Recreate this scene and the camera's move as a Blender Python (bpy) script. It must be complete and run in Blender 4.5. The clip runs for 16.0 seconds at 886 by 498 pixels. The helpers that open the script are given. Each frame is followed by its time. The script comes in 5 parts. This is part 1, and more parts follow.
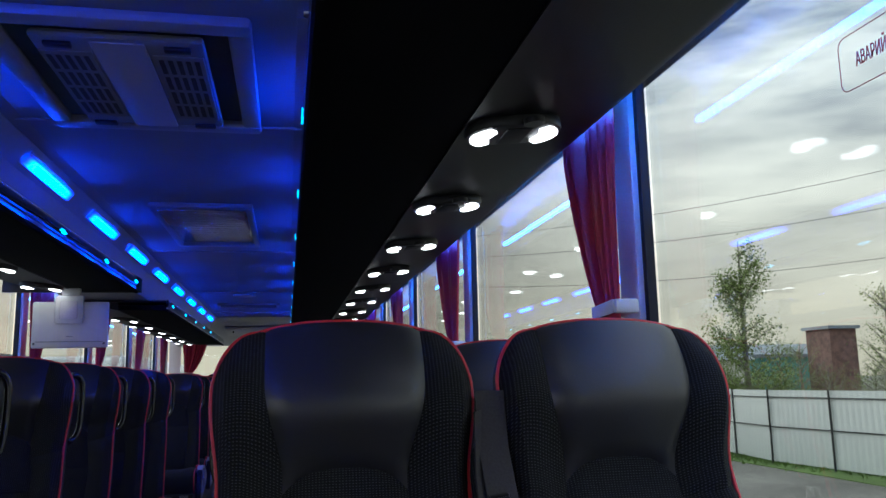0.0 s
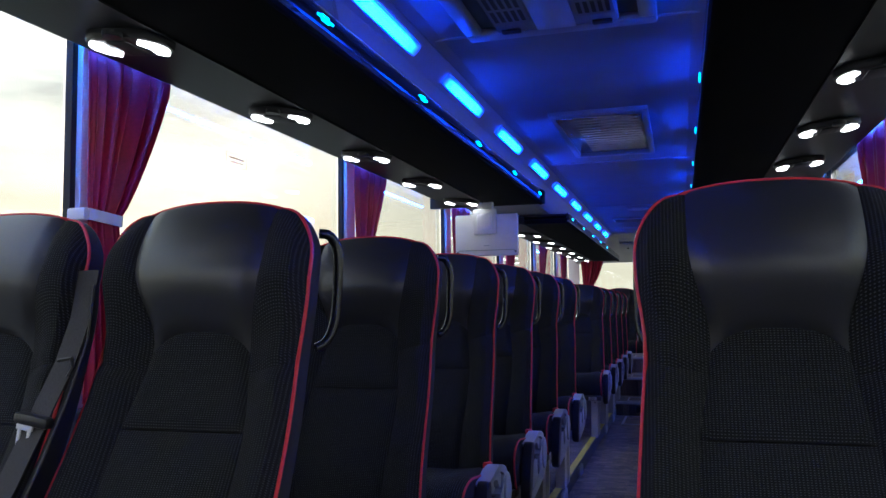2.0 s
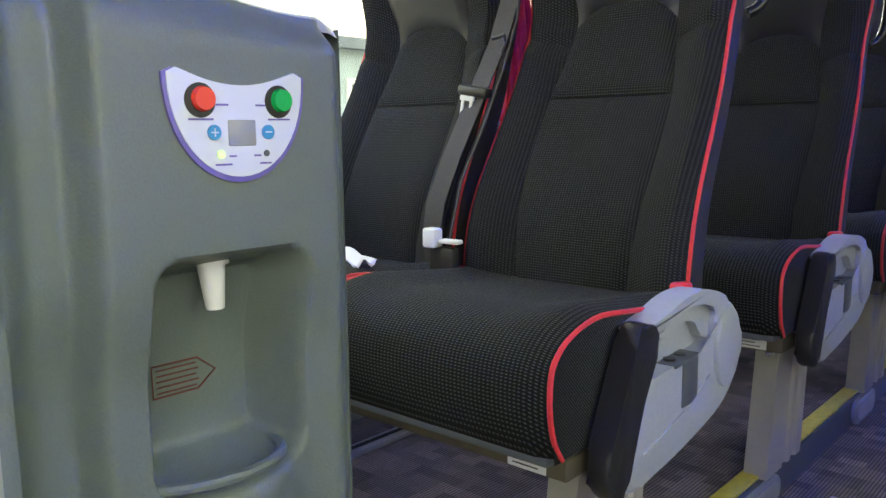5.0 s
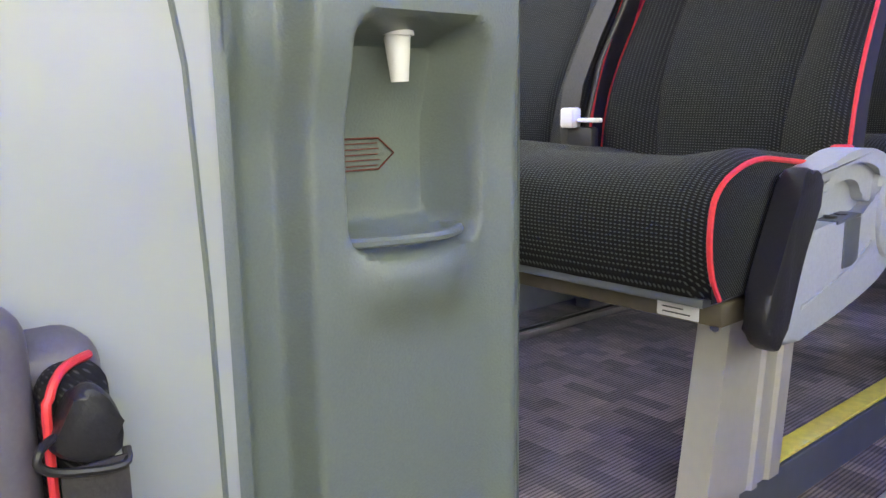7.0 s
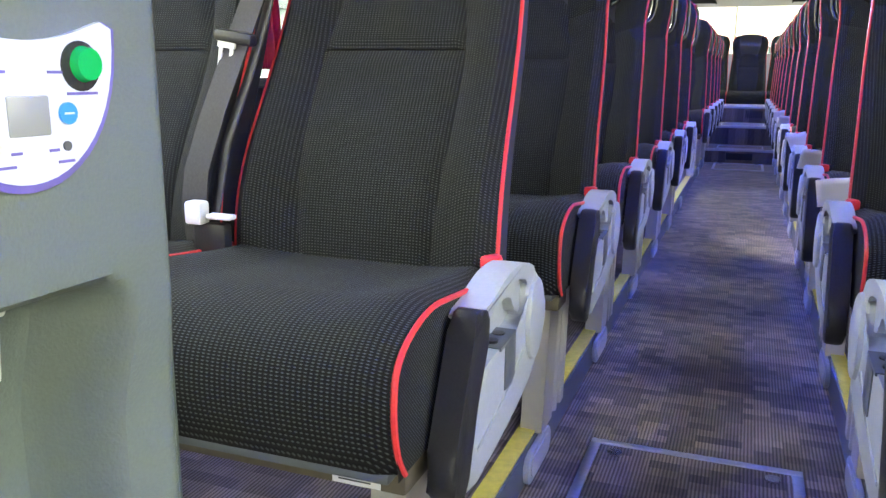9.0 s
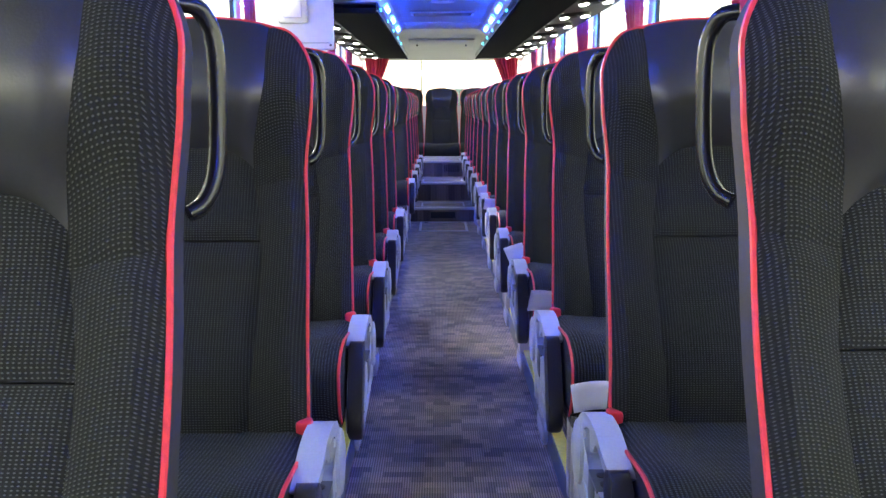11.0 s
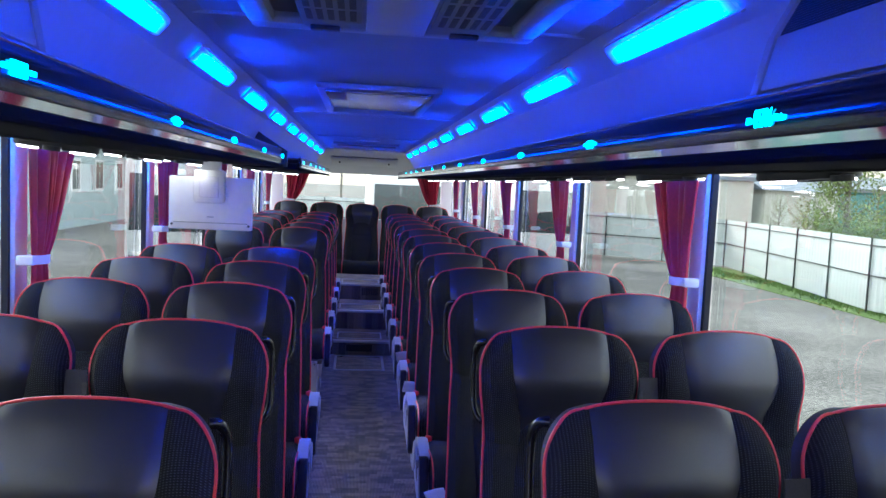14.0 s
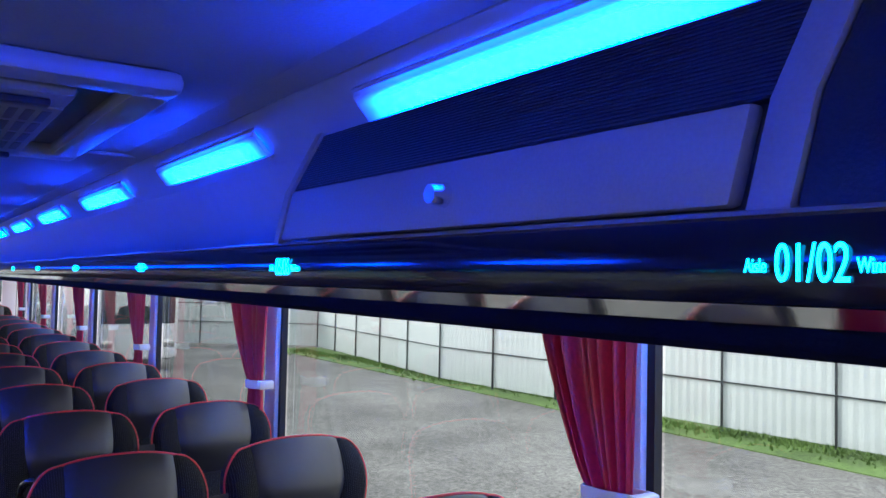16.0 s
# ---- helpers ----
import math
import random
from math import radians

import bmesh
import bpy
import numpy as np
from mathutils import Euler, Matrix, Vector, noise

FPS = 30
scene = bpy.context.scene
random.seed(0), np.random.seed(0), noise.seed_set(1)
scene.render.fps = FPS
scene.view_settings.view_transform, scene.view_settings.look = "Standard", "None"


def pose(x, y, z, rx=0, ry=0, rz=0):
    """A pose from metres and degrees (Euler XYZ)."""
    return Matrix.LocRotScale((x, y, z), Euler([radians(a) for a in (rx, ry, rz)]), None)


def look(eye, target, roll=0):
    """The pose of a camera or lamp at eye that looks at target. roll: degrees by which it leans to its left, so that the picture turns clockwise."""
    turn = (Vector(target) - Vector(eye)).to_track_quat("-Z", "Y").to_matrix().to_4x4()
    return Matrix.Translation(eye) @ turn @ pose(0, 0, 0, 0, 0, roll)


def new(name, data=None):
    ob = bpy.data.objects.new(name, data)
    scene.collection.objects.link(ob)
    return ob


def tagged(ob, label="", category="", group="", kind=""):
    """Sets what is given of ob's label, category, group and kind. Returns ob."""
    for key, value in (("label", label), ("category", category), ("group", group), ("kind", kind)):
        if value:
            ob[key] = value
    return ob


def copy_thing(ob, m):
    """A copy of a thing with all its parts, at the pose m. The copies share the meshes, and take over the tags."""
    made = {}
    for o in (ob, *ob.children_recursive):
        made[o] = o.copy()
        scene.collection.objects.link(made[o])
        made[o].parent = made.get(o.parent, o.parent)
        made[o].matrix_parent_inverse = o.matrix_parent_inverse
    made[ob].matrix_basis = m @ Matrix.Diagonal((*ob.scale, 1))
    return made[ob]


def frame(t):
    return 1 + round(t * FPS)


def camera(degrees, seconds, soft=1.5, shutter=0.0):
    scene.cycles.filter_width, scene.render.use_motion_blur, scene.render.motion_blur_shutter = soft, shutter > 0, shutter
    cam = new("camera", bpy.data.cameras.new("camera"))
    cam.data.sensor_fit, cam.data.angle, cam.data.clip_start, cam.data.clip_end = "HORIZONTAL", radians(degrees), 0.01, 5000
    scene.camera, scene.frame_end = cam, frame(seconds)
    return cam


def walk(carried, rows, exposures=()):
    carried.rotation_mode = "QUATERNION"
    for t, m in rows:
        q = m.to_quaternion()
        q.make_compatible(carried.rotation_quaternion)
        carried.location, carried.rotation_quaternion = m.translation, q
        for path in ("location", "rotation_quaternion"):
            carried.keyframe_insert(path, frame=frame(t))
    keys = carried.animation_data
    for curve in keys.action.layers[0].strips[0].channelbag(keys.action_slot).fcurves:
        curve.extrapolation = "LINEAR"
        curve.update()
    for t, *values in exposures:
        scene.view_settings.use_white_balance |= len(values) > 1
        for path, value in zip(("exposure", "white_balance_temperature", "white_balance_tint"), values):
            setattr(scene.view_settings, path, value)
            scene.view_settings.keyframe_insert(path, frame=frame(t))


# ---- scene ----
cam = camera(58.24, 16.0)
ROWS = [
    (0.0, 0.387, 3.068, 1.147, 99.44, 1.22, -10.93),
    (0.5, 0.417, 3.075, 1.148, 98.28, 0.41, -6.95),
    (1.0, 0.404, 3.067, 1.143, 97.44, -1.60, 5.31),
    (1.5, 0.369, 3.084, 1.115, 97.98, 0.02, 14.43),
    (2.0, 0.340, 3.055, 1.047, 94.43, 0.71, 16.66),
    (2.5, 0.334, 3.060, 0.987, 90.80, 0.87, 18.74),
    (3.0, 0.312, 3.054, 0.937, 87.18, 0.73, 19.92),
    (3.5, 0.301, 3.042, 0.885, 85.01, 1.03, 23.14),
    (4.0, 0.294, 3.028, 0.846, 83.28, 0.92, 27.60),
    (4.5, 0.265, 3.016, 0.812, 82.33, 0.51, 35.18),
    (5.0, 0.247, 2.996, 0.789, 81.73, 0.81, 41.92),
    (7.5, 0.216, 2.919, 0.621, 79.44, 0.88, 49.21),
    (8.0, 0.209, 2.917, 0.644, 78.83, 0.79, 47.27),
    (8.5, 0.168, 2.969, 0.707, 78.19, 0.81, 36.80),
    (9.0, 0.051, 3.057, 0.813, 77.54, -0.48, 20.79),
    (9.5, -0.006, 3.122, 0.880, 78.21, 0.56, 9.20),
    (10.0, -0.024, 3.237, 0.920, 78.72, 1.08, 3.94),
    (12.5, -0.041, 3.875, 1.421, 80.97, -1.31, -2.56),
    (13.0, -0.034, 3.858, 1.499, 80.70, -1.95, -2.55),
    (13.5, -0.047, 3.830, 1.566, 83.02, -2.07, -2.85),
    (14.0, -0.063, 3.799, 1.612, 85.37, -2.66, -6.05),
    (14.5, -0.066, 3.775, 1.635, 87.90, -2.63, -13.75),
    (15.0, -0.038, 3.774, 1.674, 90.19, -1.50, -23.66),
    (15.5, -0.005, 3.766, 1.686, 91.89, -1.72, -30.81),
    (16.0, 0.004, 3.751, 1.694, 92.33, -1.22, -34.51),
]
walk(cam, [(t, pose(x, y, z, rx, ry, rz)) for t, x, y, z, rx, ry, rz in ROWS],
     exposures=((0.0, 0.25, 5700, 8), (1.5, 0.60, 5700, 8), (2.5, 0.85, 6000, 9), (3.5, 1.35, 6500, 4), (4.5, 1.85, 7100, -1), (5.0, 2.15, 7200, -1), (7.5, 2.85, 7300, 6), (8.5, 2.9, 7200, 3),
                (9.5, 3.35, 7200, -5), (10.2, 3.6, 7300, -7), (12.3, 1.45, 5900, 5), (13.0, 1.6, 5800, 5), (14.0, 1.65, 5600, 10), (15.0, 1.4, 5650, 15), (16.0, 1.2, 5700, 16)))

# ---- plan, in metres: x across, y towards the rear, z above the aisle floor ----
PLAT = 0.08                      # seat platforms
PITCH = 0.716
LEFT_ROWS = [4.33, 5.08] + [5.08 + PITCH * k for k in (1, 2, 3, 4)] + [9.72 + PITCH * k for k in range(5)]
RIGHT_ROWS = [4.416] + [5.117 + PITCH * k for k in range(12)]
PILLARS = [2.55, 4.74, 6.515, 8.225, 9.935, 11.645, 13.305]
REAR = 14.6
FRONT = 0.0
WALL = 1.21
SILL = 0.80
HEAD = 1.87
NOSE = 0.415
GROUND = -1.35


# ---- sky and sun ----
def make_world():
    w = bpy.data.worlds.new("evening_sky")
    scene.world = w
    w.use_nodes = True
    nt = w.node_tree
    nt.nodes.clear()
    out = nt.nodes.new("ShaderNodeOutputWorld")
    bg = nt.nodes.new("ShaderNodeBackground")
    sky = nt.nodes.new("ShaderNodeTexSky")
    sky.sky_type = 'NISHITA'
    sky.sun_disc = False
    sky.sun_elevation = radians(7)
    sky.sun_rotation = radians(-35)
    sky.air_density = 1.0
    sky.dust_density = 2.0
    co = nt.nodes.new("ShaderNodeTexCoord")
    mp = nt.nodes.new("ShaderNodeMapping")
    mp.inputs["Scale"].default_value = (1.2, 1.2, 6.0)
    nz = nt.nodes.new("ShaderNodeTexNoise")
    nz.inputs["Scale"].default_value = 2.3
    nz.inputs["Detail"].default_value = 7
    nz.inputs["Roughness"].default_value = 0.6
    ramp = nt.nodes.new("ShaderNodeValToRGB")
    ramp.color_ramp.elements[0].position = 0.36
    ramp.color_ramp.elements[0].color = (1.9, 2.15, 2.45, 1)
    ramp.color_ramp.elements[1].position = 0.66
    ramp.color_ramp.elements[1].color = (7.4, 7.1, 6.2, 1)
    # the horizon glows warm under the cloud deck
    sep = nt.nodes.new("ShaderNodeSeparateXYZ")
    mr = nt.nodes.new("ShaderNodeMapRange")
    mr.inputs["From Min"].default_value = 0.0
    mr.inputs["From Max"].default_value = 0.36
    mr.inputs["To Min"].default_value = 0.90
    mr.inputs["To Max"].default_value = 0.0
    warm = nt.nodes.new("ShaderNodeMix")
    warm.data_type = 'RGBA'
    warm.inputs["B"].default_value = (6.6, 5.7, 4.0, 1)
    mix = nt.nodes.new("ShaderNodeMix")
    mix.data_type = 'RGBA'
    mix.inputs["Factor"].default_value = 0.95
    L = nt.links.new
    L(co.outputs["Generated"], mp.inputs["Vector"])
    L(mp.outputs["Vector"], nz.inputs["Vector"])
    L(nz.outputs["Fac"], ramp.inputs["Fac"])
    L(co.outputs["Generated"], sep.inputs["Vector"])
    L(sep.outputs["Z"], mr.inputs["Value"])
    L(mr.outputs["Result"], warm.inputs["Factor"])
    L(ramp.outputs["Color"], warm.inputs["A"])
    L(sky.outputs["Color"], mix.inputs["A"])
    L(warm.outputs["Result"], mix.inputs["B"])
    # an overcast sky is brightest overhead
    dome = nt.nodes.new("ShaderNodeMapRange")
    dome.inputs["From Max"].default_value = 1.0
    dome.inputs["To Min"].default_value = 0.66
    dome.inputs["To Max"].default_value = 1.9
    shade = nt.nodes.new("ShaderNodeMix")
    shade.data_type = 'RGBA'
    shade.blend_type = 'MULTIPLY'
    shade.inputs["Factor"].default_value = 1.0
    L(sep.outputs["Z"], dome.inputs["Value"])
    L(mix.outputs["Result"], shade.inputs["A"])
    L(dome.outputs["Result"], shade.inputs["B"])
    L(shade.outputs["Result"], bg.inputs["Color"])
    bg.inputs["Strength"].default_value = 0.185
    L(bg.outputs["Background"], out.inputs["Surface"])


make_world()
sun = new("sun", bpy.data.lights.new("sun", 'SUN'))
sun.data.energy = 1.5
sun.data.angle = radians(15)
sun.data.color = (1.0, 0.9, 0.75)
sun.matrix_world = look((-6, 9, 3.0), (0, 0, 0))

# added area lamps, standing in for sky light at the two foremost side windows
def window_fill(name, eye, target, wide, high, watts):
    ob = new(name, bpy.data.lights.new(name, 'AREA'))
    ob.data.shape = 'RECTANGLE'
    ob.data.size = wide
    ob.data.size_y = high
    ob.data.energy = watts
    ob.data.color = (1.0, 0.985, 0.96)
    ob.matrix_world = look(eye, target)


window_fill("side_daylight_left", (-1.20, 1.85, 1.34), (-0.2, 1.85, 1.34), 1.4, 0.95, 3.5)
window_fill("side_daylight_right", (1.20, 1.85, 1.34), (0.2, 1.85, 1.34), 1.4, 0.95, 3.5)


# ---- materials ----
def mat(name, color, rough=0.5, metal=0.0, var=0.25, scale=30.0, bump=0.1, spec=0.5, coarse=3.0, coat=0.0):
    """A surface with fine grain and broad uneven wear, in world size."""
    m = bpy.data.materials.new(name)
    m.use_nodes = True
    nt = m.node_tree
    b = nt.nodes["Principled BSDF"]
    b.inputs["Roughness"].default_value = rough
    b.inputs["Metallic"].default_value = metal
    b.inputs["Specular IOR Level"].default_value = spec
    b.inputs["Coat Weight"].default_value = coat
    b.inputs["Coat Roughness"].default_value = 0.35
    co = nt.nodes.new("ShaderNodeTexCoord")
    n1 = nt.nodes.new("ShaderNodeTexNoise")
    n1.inputs["Scale"].default_value = scale
    n1.inputs["Detail"].default_value = 5
    n2 = nt.nodes.new("ShaderNodeTexNoise")
    n2.inputs["Scale"].default_value = coarse
    n2.inputs["Detail"].default_value = 4
    add = nt.nodes.new("ShaderNodeMath")
    add.operation = 'ADD'
    mr = nt.nodes.new("ShaderNodeMapRange")
    mr.inputs["From Min"].default_value = 0.7
    mr.inputs["From Max"].default_value = 1.3
    mr.inputs["To Min"].default_value = 1 - var
    mr.inputs["To Max"].default_value = 1 + var
    mul = nt.nodes.new("ShaderNodeMix")
    mul.data_type = 'RGBA'
    mul.blend_type = 'MULTIPLY'
    mul.inputs["Factor"].default_value = 1.0
    mul.inputs["A"].default_value = (*color, 1)
    bp = nt.nodes.new("ShaderNodeBump")
    bp.inputs["Strength"].default_value = bump
    bp.inputs["Distance"].default_value = 0.002
    L = nt.links.new
    L(co.outputs["Object"], n1.inputs["Vector"])
    L(co.outputs["Object"], n2.inputs["Vector"])
    L(n1.outputs["Fac"], add.inputs[0])
    L(n2.outputs["Fac"], add.inputs[1])
    L(add.outputs[0], mr.inputs["Value"])
    L(mr.outputs["Result"], mul.inputs["B"])
    L(mul.outputs["Result"], b.inputs["Base Color"])
    L(n1.outputs["Fac"], bp.inputs["Height"])
    L(bp.outputs["Normal"], b.inputs["Normal"])
    return m


def fabric(name, base, fleck, rows=150.0, cols=110.0, across=1.0):
    """Woven seat cloth: fine ribs with rows of light flecks."""
    m = mat(name, base, rough=0.92, var=0.3, scale=160, bump=0.25, spec=0.2)
    nt = m.node_tree
    b = nt.nodes["Principled BSDF"]
    b.inputs["Sheen Weight"].default_value = 0.02
    b.inputs["Sheen Roughness"].default_value = 0.5
    co = nt.nodes.new("ShaderNodeTexCoord")
    sep = nt.nodes.new("ShaderNodeSeparateXYZ")
    L = nt.links.new
    L(co.outputs["Object"], sep.inputs["Vector"])
    yz = nt.nodes.new("ShaderNodeMath")
    yz.operation = 'ADD'
    L(sep.outputs["Z"], yz.inputs[0])
    L(sep.outputs["Y"], yz.inputs[1])

    def wave(sock, freq):
        mu = nt.nodes.new("ShaderNodeMath")
        mu.operation = 'MULTIPLY'
        mu.inputs[1].default_value = freq * 2 * math.pi
        L(sock, mu.inputs[0])
        si = nt.nodes.new("ShaderNodeMath")
        si.operation = 'SINE'
        L(mu.outputs[0], si.inputs[0])
        return si.outputs[0]
    a = wave(sep.outputs["X"], cols)
    c = wave(yz.outputs[0], rows)
    prod = nt.nodes.new("ShaderNodeMath")
    prod.operation = 'MULTIPLY_ADD'
    prod.inputs[1].default_value = across
    L(a, prod.inputs[0])
    L(c, prod.inputs[2])
    mr = nt.nodes.new("ShaderNodeMapRange")
    mr.inputs["From Min"].default_value = 0.15 + 0.9 * across
    mr.inputs["From Max"].default_value = 0.75 + across
    mr.inputs["To Max"].default_value = 1.0
    L(prod.outputs[0], mr.inputs["Value"])
    mix = nt.nodes.new("ShaderNodeMix")
    mix.data_type = 'RGBA'
    mix.inputs["B"].default_value = (*fleck, 1)
    old = b.inputs["Base Color"].links[0].from_socket
    L(old, mix.inputs["A"])
    L(mr.outputs["Result"], mix.inputs["Factor"])
    L(mix.outputs["Result"], b.inputs["Base Color"])
    bp = nt.nodes.new("ShaderNodeBump")
    bp.inputs["Strength"].default_value = 0.22
    bp.inputs["Distance"].default_value = 0.001
    L(prod.outputs[0], bp.inputs["Height"])
    L(bp.outputs["Normal"], b.inputs["Normal"])
    return m


def glow(name, color, strength):
    m = bpy.data.materials.new(name)
    m.use_nodes = True
    b = m.node_tree.nodes["Principled BSDF"]
    b.inputs["Base Color"].default_value = (0.6, 0.6, 0.6, 1)
    b.inputs["Emission Color"].default_value = (*color, 1)
    b.inputs["Emission Strength"].default_value = strength
    return m


def led_glow(name, color, strength, half):
    """A lit diffuser that fades towards its ends, where no diode sits behind it."""
    m = glow(name, color, strength)
    nt = m.node_tree
    co = nt.nodes.new("ShaderNodeTexCoord")
    sep = nt.nodes.new("ShaderNodeSeparateXYZ")
    ab = nt.nodes.new("ShaderNodeMath")
    ab.operation = 'ABSOLUTE'
    mr = nt.nodes.new("ShaderNodeMapRange")
    mr.interpolation_type = 'SMOOTHSTEP'
    mr.inputs["From Min"].default_value = half * 0.50
    mr.inputs["From Max"].default_value = half
    mr.inputs["To Min"].default_value = strength
    mr.inputs["To Max"].default_value = strength * 0.02
    L = nt.links.new
    L(co.outputs["Object"], sep.inputs["Vector"])
    L(sep.outputs["Y"], ab.inputs[0])
    L(ab.outputs[0], mr.inputs["Value"])
    ax = nt.nodes.new("ShaderNodeMath")
    ax.operation = 'ABSOLUTE'
    L(sep.outputs["X"], ax.inputs[0])
    side = nt.nodes.new("ShaderNodeMapRange")
    side.interpolation_type = 'SMOOTHSTEP'
    side.inputs["From Min"].default_value = 0.007
    side.inputs["From Max"].default_value = 0.0165
    side.inputs["To Min"].default_value = 1.25
    side.inputs["To Max"].default_value = 0.08
    L(ax.outputs[0], side.inputs["Value"])
    mu = nt.nodes.new("ShaderNodeMath")
    mu.operation = 'MULTIPLY'
    L(mr.outputs["Result"], mu.inputs[0])
    L(side.outputs["Result"], mu.inputs[1])
    L(mu.outputs[0], nt.nodes["Principled BSDF"].inputs["Emission Strength"])
    return m


def carpet(name, tint=1.0, blue=1.0):
    """Ribbed carpet woven in small offset blocks of violet, blue and brown."""
    m = mat(name, (0.03, 0.028, 0.04), rough=0.95, var=0.4, scale=220, bump=0.4, spec=0.15, coarse=2.0)
    nt = m.node_tree
    b = nt.nodes["Principled BSDF"]
    L = nt.links.new
    b.inputs["Sheen Weight"].default_value = 0.35
    b.inputs["Sheen Roughness"].default_value = 0.35
    co = nt.nodes.new("ShaderNodeTexCoord")
    br = nt.nodes.new("ShaderNodeTexBrick")
    br.offset = 0.37
    br.inputs["Color1"].default_value = (0.078 * tint, 0.061 * tint, 0.043 * blue * tint, 1)
    br.inputs["Color2"].default_value = (0.034 * tint, 0.028 * tint, 0.0225 * blue * tint, 1)
    br.inputs["Mortar"].default_value = (0.042 * tint, 0.035 * tint, 0.036 * tint, 1)
    br.inputs["Mortar Size"].default_value = 0.0
    br.inputs["Bias"].default_value = 0.1
    br.inputs["Scale"].default_value = 1.0
    br.inputs["Brick Width"].default_value = 0.062
    br.inputs["Row Height"].default_value = 0.034
    # a second, coarser weave crosses the first
    br2 = nt.nodes.new("ShaderNodeTexBrick")
    br2.offset = 0.61
    br2.inputs["Color1"].default_value = (1.18, 1.16, 1.15, 1)
    br2.inputs["Color2"].default_value = (0.68, 0.69, 0.74, 1)
    br2.inputs["Mortar Size"].default_value = 0.0
    br2.inputs["Scale"].default_value = 1.0
    br2.inputs["Brick Width"].default_value = 0.093
    br2.inputs["Row Height"].default_value = 0.068
    weave = nt.nodes.new("ShaderNodeMix")
    weave.data_type = 'RGBA'
    weave.blend_type = 'MULTIPLY'
    weave.inputs["Factor"].default_value = 1.0
    L(co.outputs["Object"], br.inputs["Vector"])
    L(co.outputs["Object"], br2.inputs["Vector"])
    L(br.outputs["Color"], weave.inputs["A"])
    L(br2.outputs["Color"], weave.inputs["B"])
    wv = nt.nodes.new("ShaderNodeTexWave")
    wv.bands_direction = 'X'
    wv.inputs["Scale"].default_value = 42
    wv.inputs["Distortion"].default_value = 0.6
    L(co.outputs["Object"], wv.inputs["Vector"])
    mr = nt.nodes.new("ShaderNodeMapRange")
    mr.inputs["To Min"].default_value = 0.5
    mr.inputs["To Max"].default_value = 1.5
    L(wv.outputs["Fac"], mr.inputs["Value"])
    mul = nt.nodes.new("ShaderNodeMix")
    mul.data_type = 'RGBA'
    mul.blend_type = 'MULTIPLY'
    mul.inputs["Factor"].default_value = 1
    L(weave.outputs["Result"], mul.inputs["A"])
    L(mr.outputs["Result"], mul.inputs["B"])
    L(mul.outputs["Result"], b.inputs["Base Color"])
    bp = nt.nodes.new("ShaderNodeBump")
    bp.inputs["Strength"].default_value = 0.4
    bp.inputs["Distance"].default_value = 0.003
    L(wv.outputs["Fac"], bp.inputs["Height"])
    L(bp.outputs["Normal"], b.inputs["Normal"])
    return m


def pane_glass(name, tint=(1, 1, 1), gloss=0.9):
    m = bpy.data.materials.new(name)
    m.use_nodes = True
    nt = m.node_tree
    nt.nodes.clear()
    out = nt.nodes.new("ShaderNodeOutputMaterial")
    tr = nt.nodes.new("ShaderNodeBsdfTransparent")
    tr.inputs["Color"].default_value = (*tint, 1)
    gl = nt.nodes.new("ShaderNodeBsdfGlossy")
    gl.inputs["Roughness"].default_value = 0.01
    lw = nt.nodes.new("ShaderNodeLayerWeight")
    lw.inputs["Blend"].default_value = 0.5
    pw = nt.nodes.new("ShaderNodeMath")
    pw.operation = 'POWER'
    pw.inputs[1].default_value = 4.0
    fr = nt.nodes.new("ShaderNodeMapRange")
    fr.inputs["To Min"].default_value = 0.045
    fr.inputs["To Max"].default_value = gloss
    nt.links.new(lw.outputs["Facing"], pw.inputs[0])
    nt.links.new(pw.outputs[0], fr.inputs["Value"])
    mx = nt.nodes.new("ShaderNodeMixShader")
    L = nt.links.new
    L(fr.outputs[0], mx.inputs[0])
    L(tr.outputs[0], mx.inputs[1])
    L(gl.outputs[0], mx.inputs[2])
    L(mx.outputs[0], out.inputs["Surface"])
    return m


